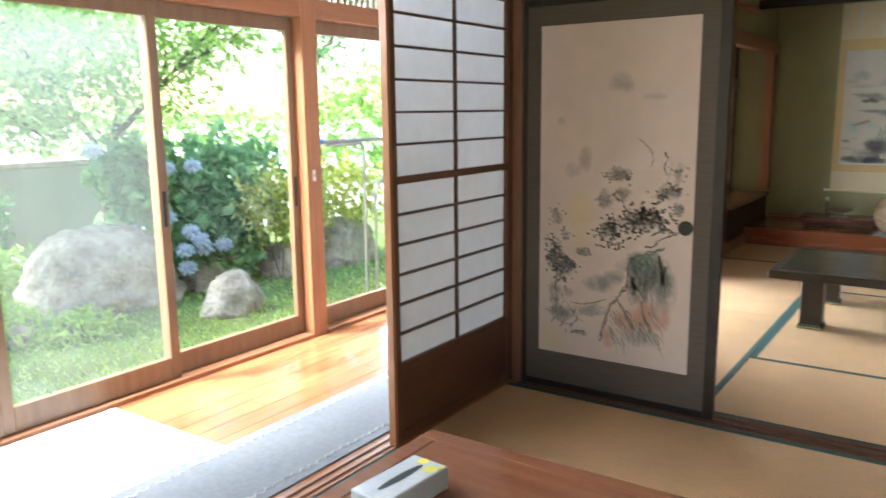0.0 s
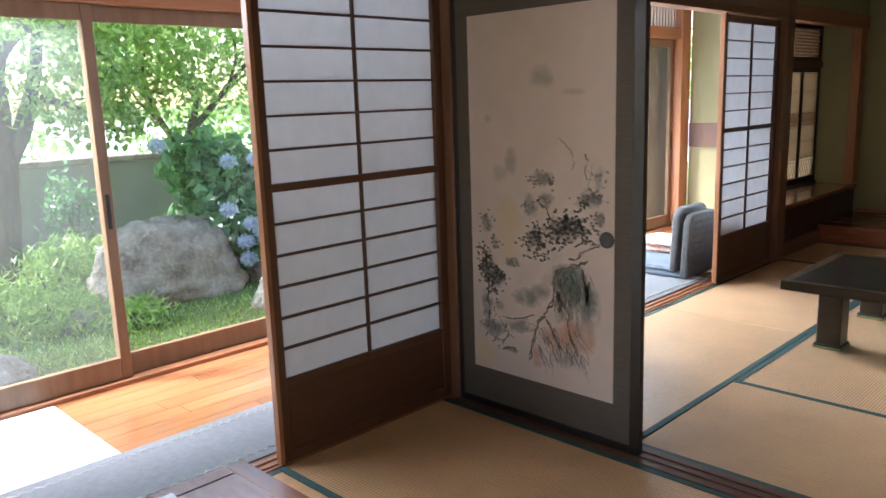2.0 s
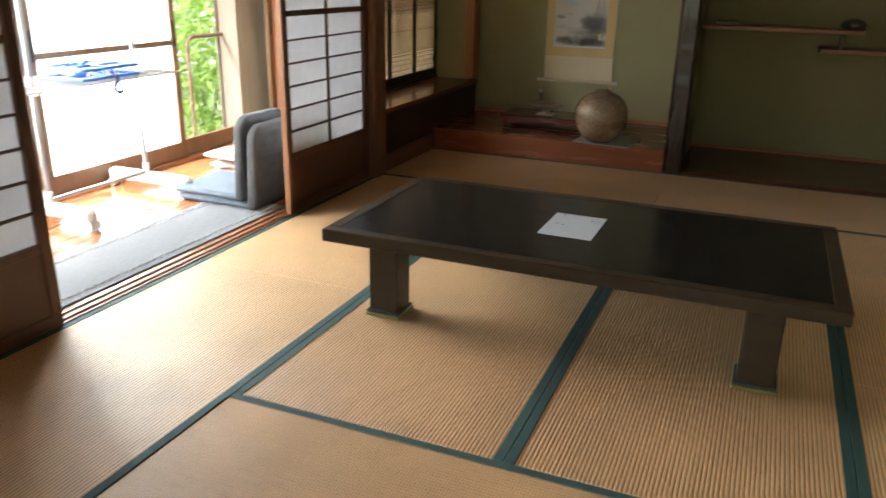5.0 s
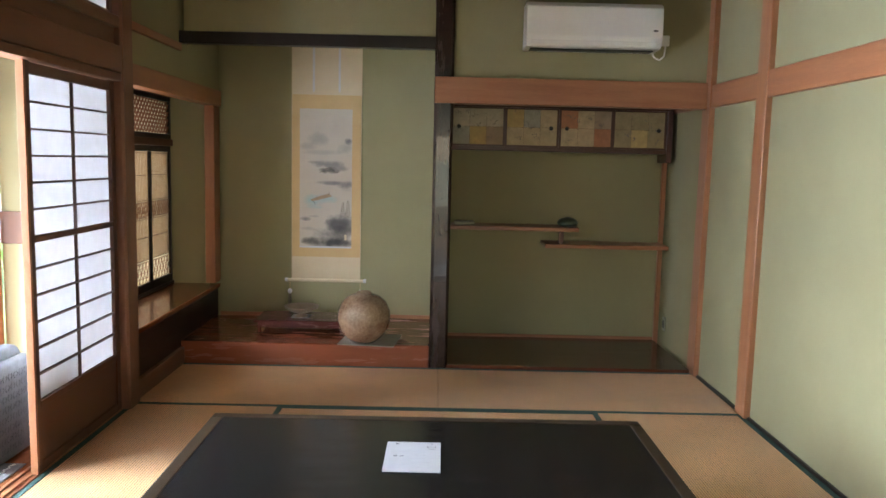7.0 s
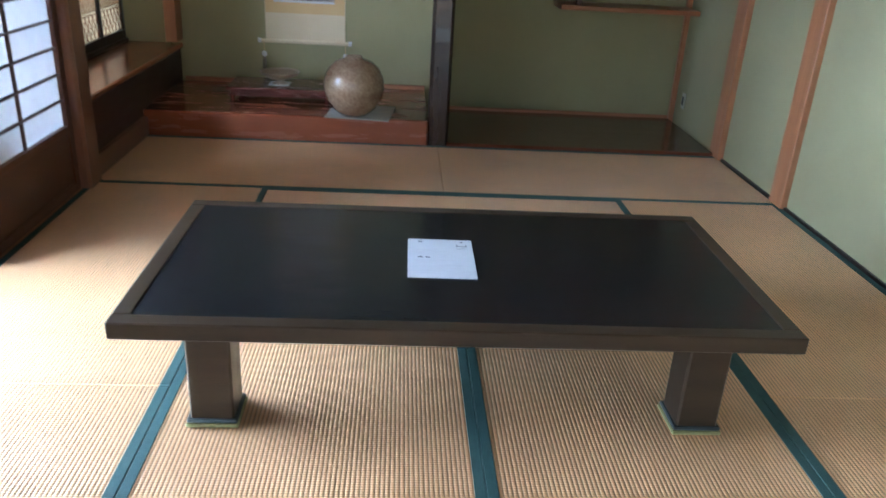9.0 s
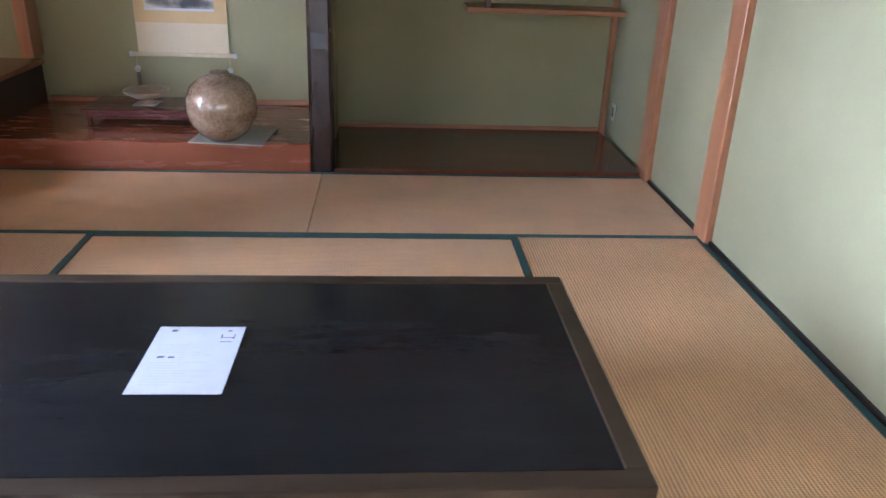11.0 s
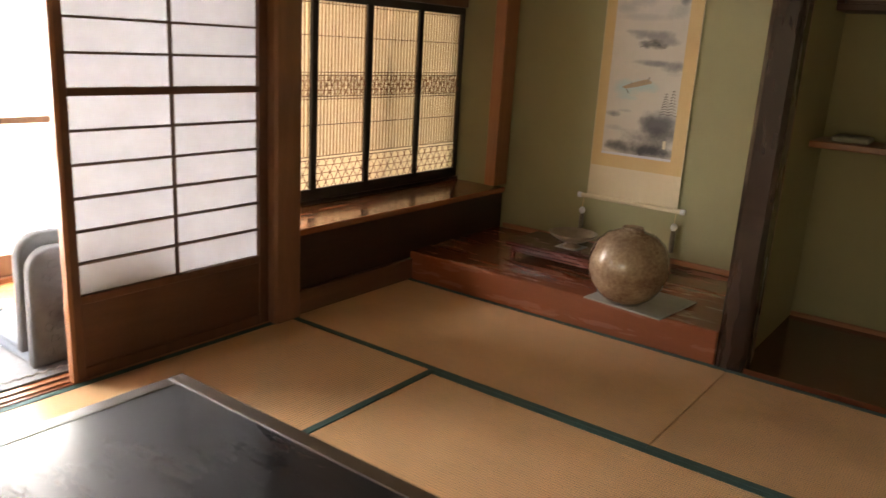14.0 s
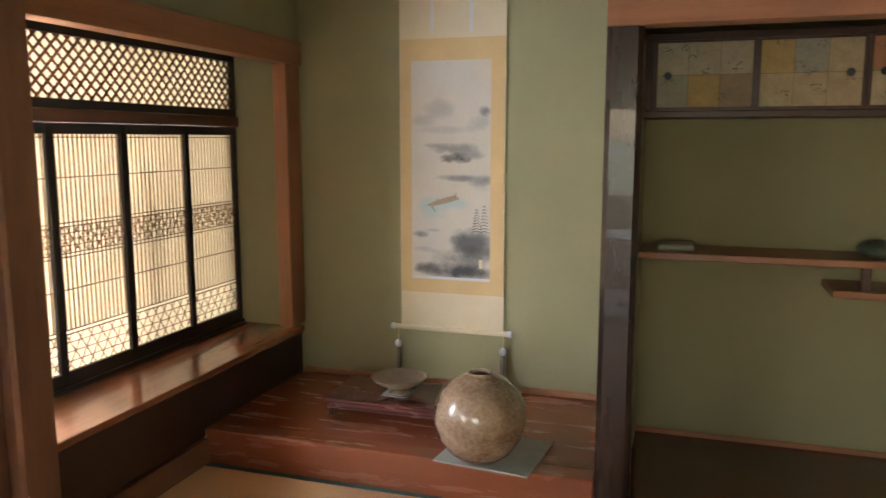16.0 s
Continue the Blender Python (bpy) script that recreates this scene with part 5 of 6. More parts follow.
# ---- veranda things ----
RUG_GREY = surf("grey_woven_runner", (0.14, 0.145, 0.155), (0.24, 0.245, 0.26), 40, 0.95, (1, 1, 1), 0.5, 260, dist=0.004)
RUG_PALE = surf("pale_runner_stripe", (0.46, 0.46, 0.45), (0.62, 0.62, 0.61), 30, 0.95, (1, 1, 1), 0.4, 200, dist=0.003)
WHITE_SHEET = surf("white_floor_sheet", (0.66, 0.66, 0.66), (0.76, 0.76, 0.76), 5, 0.5, (1, 1, 1), 0.1, 60)
rn = thing("runner_carpet", "long grey woven runner carpet with pale zigzag edges", "carpet", "", (-0.33, 0, 0))
part("weave", one(-0.57, -0.105, -4.6, 2.72, 0.0005, 0.007, 0.002), RUG_GREY, rn)
for xc in (-0.515, -0.155):
    zz = bmesh.new()
    y, s = -4.58, 1
    while y < 2.68:
        tube(zz, (xc - 0.008 * s, y, 0.0075), (xc + 0.008 * s, y + 0.022, 0.0075), 0.004, 4)
        y, s = y + 0.022, -s
    part("zigzag_edge", zz, RUG_PALE, rn, "pale zigzag edge stripe")
seat_parts(rn)
tagged(part("floor_sheet", one(-1.315, -0.575, -3.6, -1.385, 0.0005, 0.006, 0.002), WHITE_SHEET), "smooth white sheet laid on the veranda boards", "floor mat")

TIN = surf("patterned_tin", (0.10, 0.20, 0.22), (0.34, 0.38, 0.36), 40, 0.5, bump=0.05, fine=90, spread=0.08)
STRAW = surf("rattan_handle", (0.30, 0.17, 0.08), (0.48, 0.30, 0.15), 30, 0.6, bump=0.2)
bk = thing("coil_burner_tin", "small patterned tin with a rattan handle on the veranda", "tin", "", (-1.21, -2.12, 0.006))
part("can", lathe([(0.060, 0.007), (0.064, 0.01), (0.066, 0.12), (0.062, 0.122), (0.060, 0.115), (0.01, 0.11)], (-1.21, -2.12), 28), TIN, bk, smooth=True)
part("rim", lathe([(0.064, 0.118), (0.070, 0.122), (0.070, 0.134), (0.062, 0.136), (0.058, 0.128)], (-1.21, -2.12), 28), STRAW, bk, "brown woven rim", True)
for k in range(2):
    a = radians(20 + 90 * k)
    d = Vector((math.cos(a), math.sin(a), 0)) * 0.062
    part("lid_bar", tube(bmesh.new(), Vector((-1.21, -2.12, 0.134)) - d, Vector((-1.21, -2.12, 0.134)) + d, 0.006, 8), STRAW, bk)
part("handle", chain(bmesh.new(), [(-1.21 + 0.03 * math.cos(t2), -2.12, 0.135 + 0.035 * math.sin(t2)) for t2 in (math.pi * i / 8 for i in range(9))], 0.005, 8), STRAW, bk)
seat_parts(bk)


def slab(axis_x, thick, y0, y1, z0, z1, r, bev=0.018):
    """An upright padded board with round top corners."""
    bm = bmesh.new()
    pts = [(y0, z0), (y1, z0)]
    for i in range(9):
        a = math.pi / 2 * i / 8
        pts.append((y1 - r + r * math.cos(a), z1 - r + r * math.sin(a)))
    for i in range(9):
        a = math.pi / 2 + math.pi / 2 * i / 8
        pts.append((y0 + r + r * math.cos(a), z1 - r + r * math.sin(a)))
    f = bm.faces.new([bm.verts.new((axis_x, y, z)) for y, z in pts])
    g = bmesh.ops.extrude_face_region(bm, geom=[f])["geom"]
    bmesh.ops.translate(bm, verts=[v for v in g if isinstance(v, bmesh.types.BMVert)], vec=(thick, 0, 0))
    es = [e for e in bm.edges if abs(e.verts[0].co.x - e.verts[1].co.x) < 1e-6]
    bmesh.ops.bevel(bm, geom=es, offset=bev, segments=3, affect="EDGES", profile=0.6)
    return bm


def floor_chair(xb, zs, length, lean, label, high):
    r = thing("floor_chair", label, "floor chair", "folded floor chairs", (xb, 2.78, 0))
    b = slab(xb, 0.058, 2.56, 3.0, zs + 0.005, high, 0.09)
    b.transform(Matrix.Translation((xb, 0, zs)) @ Matrix.Rotation(radians(lean), 4, "Y") @ Matrix.Translation((-xb, 0, -zs)))
    part("backrest", b, GREY_FABRIC, r, "grey quilted backrest", True)
    part("seat", one(xb - length, xb + 0.012, 2.565, 2.995, zs, zs + 0.036, 0.014), BLUE_FABRIC, r, "blue-grey padded seat")
    q = bmesh.new()
    for i in range(8):
        for j in range(8):
            y = 2.62 + i * 0.045 + (0.022 if j % 2 else 0)
            z = zs + 0.06 + j * 0.05
            if y < 2.96 and z < high - 0.05:
                p = [Vector((xb + 0.0595 + (z - zs) * math.tan(radians(lean)), y + 0.017 * math.cos(k * math.pi / 3), z + 0.017 * math.sin(k * math.pi / 3))) for k in range(7)]
                chain(q, p, 0.0022, 4)
    part("quilting", q, GREY_FABRIC, r, "hexagon quilting")
    return seat_parts(r)

floor_chair(-0.25, 0.0075, 0.50, 3, "grey quilted legless floor chair, upright back, in the doorway", 0.485)
floor_chair(-0.335, 0.047, 0.44, 3, "grey legless floor chair with a blue seat, stacked on another", 0.525)
for k, (x, y, z, a) in enumerate(((-0.74, 3.26, 0.03, 12), (-0.72, 3.28, 0.085, 4), (-0.74, 3.25, 0.14, -8))):
    b = one(-0.22, 0.22, -0.20, 0.20, -0.028, 0.028, 0.024)
    bmesh.ops.subdivide_edges(b, edges=list(b.edges), cuts=2, use_grid_fill=True)
    for v in b.verts:
        v.co.z *= 0.55 + 0.6 * max(0, 1 - (v.co.x / 0.22) ** 2) * max(0, 1 - (v.co.y / 0.2) ** 2)
    b.transform(Matrix.Translation((x, y, z)) @ Matrix.Rotation(radians(a), 4, "Z"))
    tagged(part("floor_cushion", b, PINK_FABRIC, None, "", True), "pale patterned flat floor cushion in a pile on the veranda", "cushion", "pile of cushions")

# drying rack
rk = thing("drying_rack", "white and steel folding laundry rack on the veranda", "drying rack", "", (-1.05, 2.1, 0))
for y in (1.18, 1.93, 2.66):
    if y > 1.5:
        bs = part("base_foot", one(-1.33, -0.72, y - 0.034, y + 0.034, 0.045, 0.115, 0.018), WHITE_PLASTIC, rk, "white plastic foot")
        for x in (-1.31, -0.74):
            for dy in (-0.022, 0.022):
                part("wheel", tube(bmesh.new(), (x, y + dy - 0.009, 0.028), (x, y + dy + 0.009, 0.028), 0.027, 16), WHITE_PLASTIC, bs)
    for dx in ((-0.03, 0.03) if y == 1.93 else (0.0,)):
        part("upright", tube(bmesh.new(), (-1.05 + dx, y, 0.06 if y > 1.5 else 0.68), (-1.05 + dx, y, 1.36), 0.0125, 12), STEEL, rk)
        part("socket", tube(bmesh.new(), (-1.05 + dx, y, 0.06 if y > 1.5 else 0.66), (-1.05 + dx, y, 0.17 if y > 1.5 else 0.74), 0.019, 12), WHITE_PLASTIC, rk, "white plastic joint")
        part("socket", tube(bmesh.new(), (-1.05 + dx, y, 0.69), (-1.05 + dx, y, 0.76), 0.016, 12), WHITE_PLASTIC, rk, "white plastic joint")
        part("top_joint", one(-1.075 + dx, -1.025 + dx, y - 0.025, y + 0.025, 1.33, 1.40, 0.01), WHITE_PLASTIC, rk)
part("base_bar", tube(bmesh.new(), (-1.05, 1.93, 0.115), (-1.05, 2.66, 0.115), 0.012, 12), STEEL, rk)
part("base_bar", tube(bmesh.new(), (-1.05, 1.20, 0.115), (-1.05, 1.93, 0.115), 0.012, 12), STEEL, rk)
for y0, y1 in ((1.18, 1.90), (1.96, 2.76)):
    for i in range(9):
        x = -1.28 + i * 0.058
        part("shelf_rod", tube(bmesh.new(), (x, y0, 0.715), (x, y1, 0.715), 0.0055, 8), STEEL, rk)
    for y in (y0 + 0.02, y1 - 0.12):
        part("shelf_edge", tube(bmesh.new(), (-1.29, y, 0.708), (-0.80, y, 0.708), 0.007, 8), WHITE_PLASTIC, rk)
part("top_bar", tube(bmesh.new(), (-1.05, 1.15, 1.375), (-1.05, 2.70, 1.375), 0.011, 12), WHITE_PLASTIC, rk)
part("top_bar", tube(bmesh.new(), (-1.10, 1.15, 1.355), (-1.10, 2.70, 1.355), 0.006, 12), STEEL, rk)
seat_parts(rk)

NAVY_PLASTIC = surf("navy_plastic", (0.012, 0.04, 0.16), (0.025, 0.075, 0.26), 8, 0.35, bump=0.02)
hg = thing("pinch_hanger", "folded blue plastic laundry pinch hanger on the rack shelf", "laundry hanger", "", (-1.0, 2.28, 0.72))
for z in (0.730, 0.778):
    for a, b2 in (((-1.16, 2.12), (-1.16, 2.50)), ((-0.87, 2.12), (-0.87, 2.50)), ((-1.16, 2.12), (-0.87, 2.12)), ((-1.16, 2.50), (-0.87, 2.50)), ((-1.02, 2.12), (-1.02, 2.50)), ((-1.16, 2.31), (-0.87, 2.31))):
        part("frame_rod", tube(bmesh.new(), (a[0], a[1], z), (b2[0], b2[1], z), 0.0095, 8), BLUE_PLASTIC, hg)
random.seed(9)
for k in range(30):
    x, y = random.uniform(-1.15, -0.88), random.uniform(2.14, 2.48)
    b = one(-0.006, 0.006, -0.030, 0.030, -0.009, 0.009, 0.003)
    b.transform(Matrix.Translation((x, y, 0.735 + random.uniform(0, 0.06))) @ Matrix.Rotation(random.uniform(0, 6), 4, "Z") @ Matrix.Rotation(random.uniform(-0.4, 0.4), 4, "X"))
    part("peg", b, BLUE_PLASTIC if k % 3 else WHITE_PLASTIC, hg)
part("hook", chain(bmesh.new(), [(-0.87, 2.31, 0.75), (-0.83, 2.30, 0.735), (-0.81, 2.29, 0.71)] + [(-0.81, 2.29 - 0.028 * math.sin(i * 0.5), 0.682 + 0.028 * math.cos(i * 0.5)) for i in range(9)], 0.009, 8), NAVY_PLASTIC, hg, "dark blue hook")
seat_parts(hg)

# ---- garden ----
ROCK = surf("weathered_garden_stone", (0.20, 0.16, 0.135), (0.56, 0.49, 0.43), 4.5, 0.9, bump=1.0, fine=26, dist=0.08, spread=0.16)
BARK = surf("grey_tree_bark", (0.10, 0.085, 0.065), (0.24, 0.20, 0.16), 5, 0.95, (4, 4, 1), 0.9, 30, dist=0.03)
WALL_GREY = surf("grey_garden_wall", (0.30, 0.30, 0.27), (0.42, 0.42, 0.38), 1.2, 0.95, bump=0.2, fine=40)
PILLAR_GREY = surf("weathered_shutter_box_wood", (0.24, 0.19, 0.16), (0.38, 0.31, 0.27), 3, 0.85, (7, 7, 0.7), 0.3, 40)


def leaf_material(name, dark, light):
    m, t, n, l, b = links_of(name)
    geo, ramp = n.new("ShaderNodeNewGeometry"), n.new("ShaderNodeValToRGB")
    ramp.color_ramp.elements[0].color, ramp.color_ramp.elements[1].color = (*dark, 1), (*light, 1)
    l.new(geo.outputs["Random Per Island"], ramp.inputs[0])
    d, tr, mx, gl, m2 = n.new("ShaderNodeBsdfDiffuse"), n.new("ShaderNodeBsdfTranslucent"), n.new("ShaderNodeMixShader"), n.new("ShaderNodeBsdfGlossy"), n.new("ShaderNodeMixShader")
    l.new(ramp.outputs[0], d.inputs[0])
    l.new(ramp.outputs[0], tr.inputs[0])
    mx.inputs[0].default_value = 0.5
    l.new(d.outputs[0], mx.inputs[1])
    l.new(tr.outputs[0], mx.inputs[2])
    gl.inputs["Roughness"].default_value = 0.35
    m2.inputs[0].default_value = 0.06
    l.new(mx.outputs[0], m2.inputs[1])
    l.new(gl.outputs[0], m2.inputs[2])
    l.new(m2.outputs[0], n["Material Output"].inputs[0])
    return m


LEAF_MAPLE = leaf_material("maple_leaf", (0.16, 0.32, 0.06), (0.44, 0.62, 0.18))
LEAF_DARK = leaf_material("hydrangea_leaf", (0.11, 0.28, 0.11), (0.32, 0.54, 0.24))
LEAF_YELLOW = leaf_material("yellow_green_leaf", (0.30, 0.38, 0.06), (0.72, 0.68, 0.18))
LEAF_GRASS = leaf_material("grass_blade", (0.22, 0.40, 0.08), (0.54, 0.70, 0.22))
PETAL_BLUE = leaf_material("blue_petal", (0.50, 0.60, 0.80), (0.86, 0.90, 0.95))


def leaf_mesh(name, spots, count, size, seed, aspect=0.5, droop=0.3):
    """Many small bent leaves scattered in and on rough ellipsoids (x, y, z, rx, ry, rz)."""
    rng = np.random.default_rng(seed)
    vols = np.array([s[3] * s[4] + s[4] * s[5] + s[3] * s[5] for s in spots])
    pick = rng.choice(len(spots), count, p=vols / vols.sum())
    sp = np.array(spots)[pick]
    d = rng.normal(size=(count, 3))
    d /= np.linalg.norm(d, axis=1)[:, None]
    rad = rng.uniform(0.35, 1.0, (count, 1)) ** 0.5 * (1 + 0.25 * np.sin(d[:, :1] * 7 + d[:, 1:2] * 9 + d[:, 2:] * 8))
    c = sp[:, :3] + d * sp[:, 3:] * rad
    u = rng.normal(size=(count, 3))
    u[:, 2] -= droop
    u /= np.linalg.norm(u, axis=1)[:, None]
    w = np.cross(u, rng.normal(size=(count, 3)) * 0.6 + np.array((0, 0, 1.0)))
    w /= np.linalg.norm(w, axis=1)[:, None]
    nn = np.cross(u, w)
    s = size * rng.uniform(0.6, 1.3, (count, 1))
    v = np.stack([c - u * s, c + w * s * aspect + nn * s * 0.12, c + u * s, c - w * s * aspect + nn * s * 0.12], 1).reshape(-1, 3)
    me = bpy.data.meshes.new(name)
    me.from_pydata(v.tolist(), [], [(4 * i, 4 * i + 1, 4 * i + 2, 4 * i + 3) for i in range(count)])
    return me


def leaves(name, spots, count, size, seed, material, parent, aspect=0.5):
    me = leaf_mesh(name, spots, count, size, seed, aspect)
    me.materials.append(material)
    ob = new(name, me)
    ob.parent = parent
    ob["kind"] = "stuff"
    return ob


def limb(bm, p, d, length, r, depth, rng, tips):
    """A bent, tapering limb that forks."""
    p, d = Vector(p), Vector(d).normalized()
    n = 5
    for i in range(n):
        q = p + d * (length / n)
        tube(bm, p, q + d * r * 0.3, r * (1 - 0.55 * i / n), 8, r * (1 - 0.55 * (i + 1) / n))
        p = q
        d = (d + Vector((rng.uniform(-0.25, 0.25), rng.uniform(-0.25, 0.25), rng.uniform(-0.08, 0.2)))).normalized()
        if depth and i >= 1 and rng.random() < 0.75:
            limb(bm, p, d + Vector((rng.uniform(-0.9, 0.9), rng.uniform(-0.9, 0.9), rng.uniform(-0.1, 0.5))), length * 0.62, r * 0.5, depth - 1, rng, tips)
    tips.append(p)


def tree(name, base, height, r, lean, seed, crown, count, size, mat, label):
    t = thing(name, label, "tree", "", base)
    rng = random.Random(seed)
    bm, tips = bmesh.new(), []
    limb(bm, base, lean, height, r, 3, rng, tips)
    part("trunk", bm, BARK, t, "grey bark trunk with forking limbs", True)
    spots = list(crown) + [(*(p + Vector((0, 0, 0.1))), 0.35, 0.35, 0.22) for p in tips]
    leaves("crown", spots, count, size, seed, mat, t)
    return seat_parts(t)


def rock(name, c, s, seed, label, boxy=3.4):
    """A blocky boulder with a flattish top, worn ledges and cracks."""
    bm = bmesh.new()
    bmesh.ops.create_icosphere(bm, subdivisions=5, radius=1)
    for v in bm.verts:
        d = v.co.normalized()
        k = (abs(d.x) ** boxy + abs(d.y) ** boxy + abs(d.z) ** boxy) ** (-1 / boxy)
        q = d * 1.3 + Vector((seed * 1.7, seed * 0.3, 0))
        k *= 0.93 + 0.16 * noise.noise(q) + 0.10 * (0.4 - abs(noise.noise(q * 2.1))) + 0.085 * (0.35 - abs(noise.noise(q * 4.3))) + 0.045 * noise.noise(q * 9) + 0.03 * noise.noise(q * 21)
        p = d * k
        slim = 1 - 0.20 * max(0.0, p.z + 0.3)
        p.z += 0.025 * math.sin(p.z * 17 + 3 * noise.noise(q * 2)) * (1 - min(1, abs(p.z)))
        v.co = Vector((c[0] + p.x * s[0] * slim, c[1] + p.y * s[1] * slim + 0.08 * s[1] * p.z, c[2] + p.z * s[2]))
    return tagged(part(name, bm, ROCK, None, "", True), label, "rock", "garden rocks")


rock("garden_rock", (-5.88, 1.33, -0.45), (0.55, 0.90, 0.58), 3, "large weathered grey-brown garden rock in the grass")
rock("garden_rock", (-4.5, 1.98, -0.62), (0.26, 0.33, 0.30), 7, "pale rounded garden rock in the grass", 2.5)
rock("garden_rock", (-5.72, 2.66, -0.60), (0.25, 0.36, 0.29), 12, "pale garden rock beside the hydrangea")
rock("garden_rock", (-4.3, -1.15, -0.80), (0.5, 0.6, 0.22), 15, "flat grey stepping stone near the veranda")
rock("garden_rock", (-5.4, 0.35, -0.74), (0.30, 0.42, 0.16), 19, "low pale stone in the fern bed")
rock("garden_rock", (-3.2, -2.4, -0.80), (0.55, 0.9, 0.17), 23, "flat grey stepping stone near the veranda")
rock("garden_rock", (-5.5, 3.65, -0.62), (0.25, 0.30, 0.28), 29, "small grey stone under the shrubs")
rock("garden_rock", (-5.4, 4.75, -0.55), (0.4, 0.50, 0.42), 27, "mossy stone beneath the yellow bush")
gw = thing("garden_wall", "grey rendered garden wall with a tile coping", "wall", "", (-8.0, -2, -0.75))
part("wall_body", one(-8.15, -8.0, -14, 2.9, -0.76, 0.66, 0.01), WALL_GREY, gw)
part("coping", one(-8.22, -7.94, -14, 2.95, 0.66, 0.74, 0.015), ROCK, gw, "grey coping")
seat_parts(gw)

def bough(bm, pts, r0, r1):
    """A tapering limb along a smooth bent line."""
    fine = []
    ends = [pts[0]] + list(pts) + [pts[-1]]
    for a, b2, c, d in zip(ends, ends[1:], ends[2:], ends[3:]):
        a, b2, c, d = (Vector(k) for k in (a, b2, c, d))
        for i in range(5):
            u = i / 5
            fine.append(0.5 * (2 * b2 + (c - a) * u + (2 * a - 5 * b2 + 4 * c - d) * u * u + (3 * b2 - a - 3 * c + d) * u ** 3))
    fine.append(Vector(pts[-1]))
    n = len(fine)
    rings = []
    for i, p in enumerate(fine):
        t = (fine[min(i + 1, n - 1)] - fine[max(i - 1, 0)]).normalized()
        x = t.cross(Vector((0.9, 0.1, 0.3))).normalized()
        y = t.cross(x)
        r = (r0 + (r1 - r0) * i / (n - 1))
        rings.append([bm.verts.new(p + (x * math.cos(a) + y * math.sin(a)) * r * (1 + 0.22 * noise.noise(p * 4 + x * math.cos(a) + y * math.sin(a)))) for a in (2 * math.pi * k / 12 for k in range(12))])
    for a, b2 in zip(rings, rings[1:]):
        for k in range(12):
            bm.faces.new((a[k], a[(k + 1) % 12], b2[(k + 1) % 12], b2[k]))
    bm.faces.new(rings[0][::-1])
    bm.faces.new(rings[-1])


old = thing("garden_tree", "old maple tree with a thick grey crooked trunk", "tree", "", (-6.9, -0.05, -0.78))
tb = bmesh.new()
bough(tb, [(-6.9, -0.08, -0.80), (-6.9, 0.02, 0.0), (-6.88, 0.10, 0.8), (-6.87, 0.10, 1.35), (-6.82, 0.16, 1.95), (-6.72, 0.50, 2.27), (-6.6, 0.95, 2.22), (-6.5, 1.40, 2.34)], 0.19, 0.055)
bough(tb, [(-6.88, 0.10, 0.75), (-6.86, 0.36, 1.22), (-6.8, 0.55, 1.9), (-6.7, 0.62, 2.7)], 0.12, 0.04)
bough(tb, [(-6.87, 0.08, 1.2), (-6.75, -0.5, 1.85), (-6.5, -1.4, 2.3), (-6.2, -2.4, 2.5)], 0.12, 0.03)
bough(tb, [(-6.80, 0.55, 1.5), (-6.6, 0.9, 1.35), (-6.5, 1.2, 1.1)], 0.05, 0.015)
bough(tb, [(-6.65, 1.0, 2.2), (-6.4, 1.3, 1.7), (-6.3, 1.7, 1.5)], 0.035, 0.012)
part("trunk", tb, BARK, old, "grey bark trunk with forking limbs", True)
leaves("crown", ((-6.5, 0.75, 1.55, 0.6, 0.75, 0.42), (-6.4, 1.5, 1.95, 0.9, 0.9, 0.45), (-6.4, 0.2, 2.45, 1.1, 1.3, 0.5), (-6.2, -1.8, 2.3, 1.3, 1.4, 0.7), (-5.7, 1.2, 2.45, 0.9, 1.1, 0.45), (-5.4, -3.5, 2.2, 1.2, 1.5, 0.7), (-6.6, -0.9, 1.75, 0.6, 0.8, 0.35), (-6.6, 1.15, 1.2, 0.4, 0.5, 0.3)), 13500, 0.056, 5, LEAF_MAPLE, old)
seat_parts(old)
tree("garden_tree", (-6.9, 1.9, -0.78), 2.3, 0.10, (0.05, 0.15, 1), 8,
     ((-6.7, 2.0, 2.0, 1.0, 1.1, 0.6), (-6.3, 3.1, 2.2, 0.9, 1.0, 0.55), (-6.6, 1.6, 1.35, 0.6, 0.7, 0.4), (-6.2, 2.6, 1.55, 0.5, 0.6, 0.3)), 6500, 0.056, LEAF_MAPLE, "young maple tree behind the large rock")
tree("garden_tree", (-9.5, 8.5, -0.78), 4.6, 0.2, (0.02, 0.0, 1), 14,
     ((-9.4, 8.3, 2.9, 1.1, 1.2, 0.8), (-9.2, 9.0, 4.2, 1.4, 1.5, 1.0), (-9.5, 7.6, 3.9, 1.0, 1.1, 0.7)), 6000, 0.075, LEAF_DARK, "tall dark-leaved garden tree in the distance")
tree("garden_tree", (-11.0, -4.0, -0.78), 4.0, 0.2, (0.02, 0.1, 1), 21,
     ((-11, -4, 2.6, 1.6, 2.4, 1.0), (-10.8, -1.0, 2.4, 1.2, 1.6, 0.8)), 5000, 0.08, LEAF_MAPLE, "leafy garden tree beyond the wall")


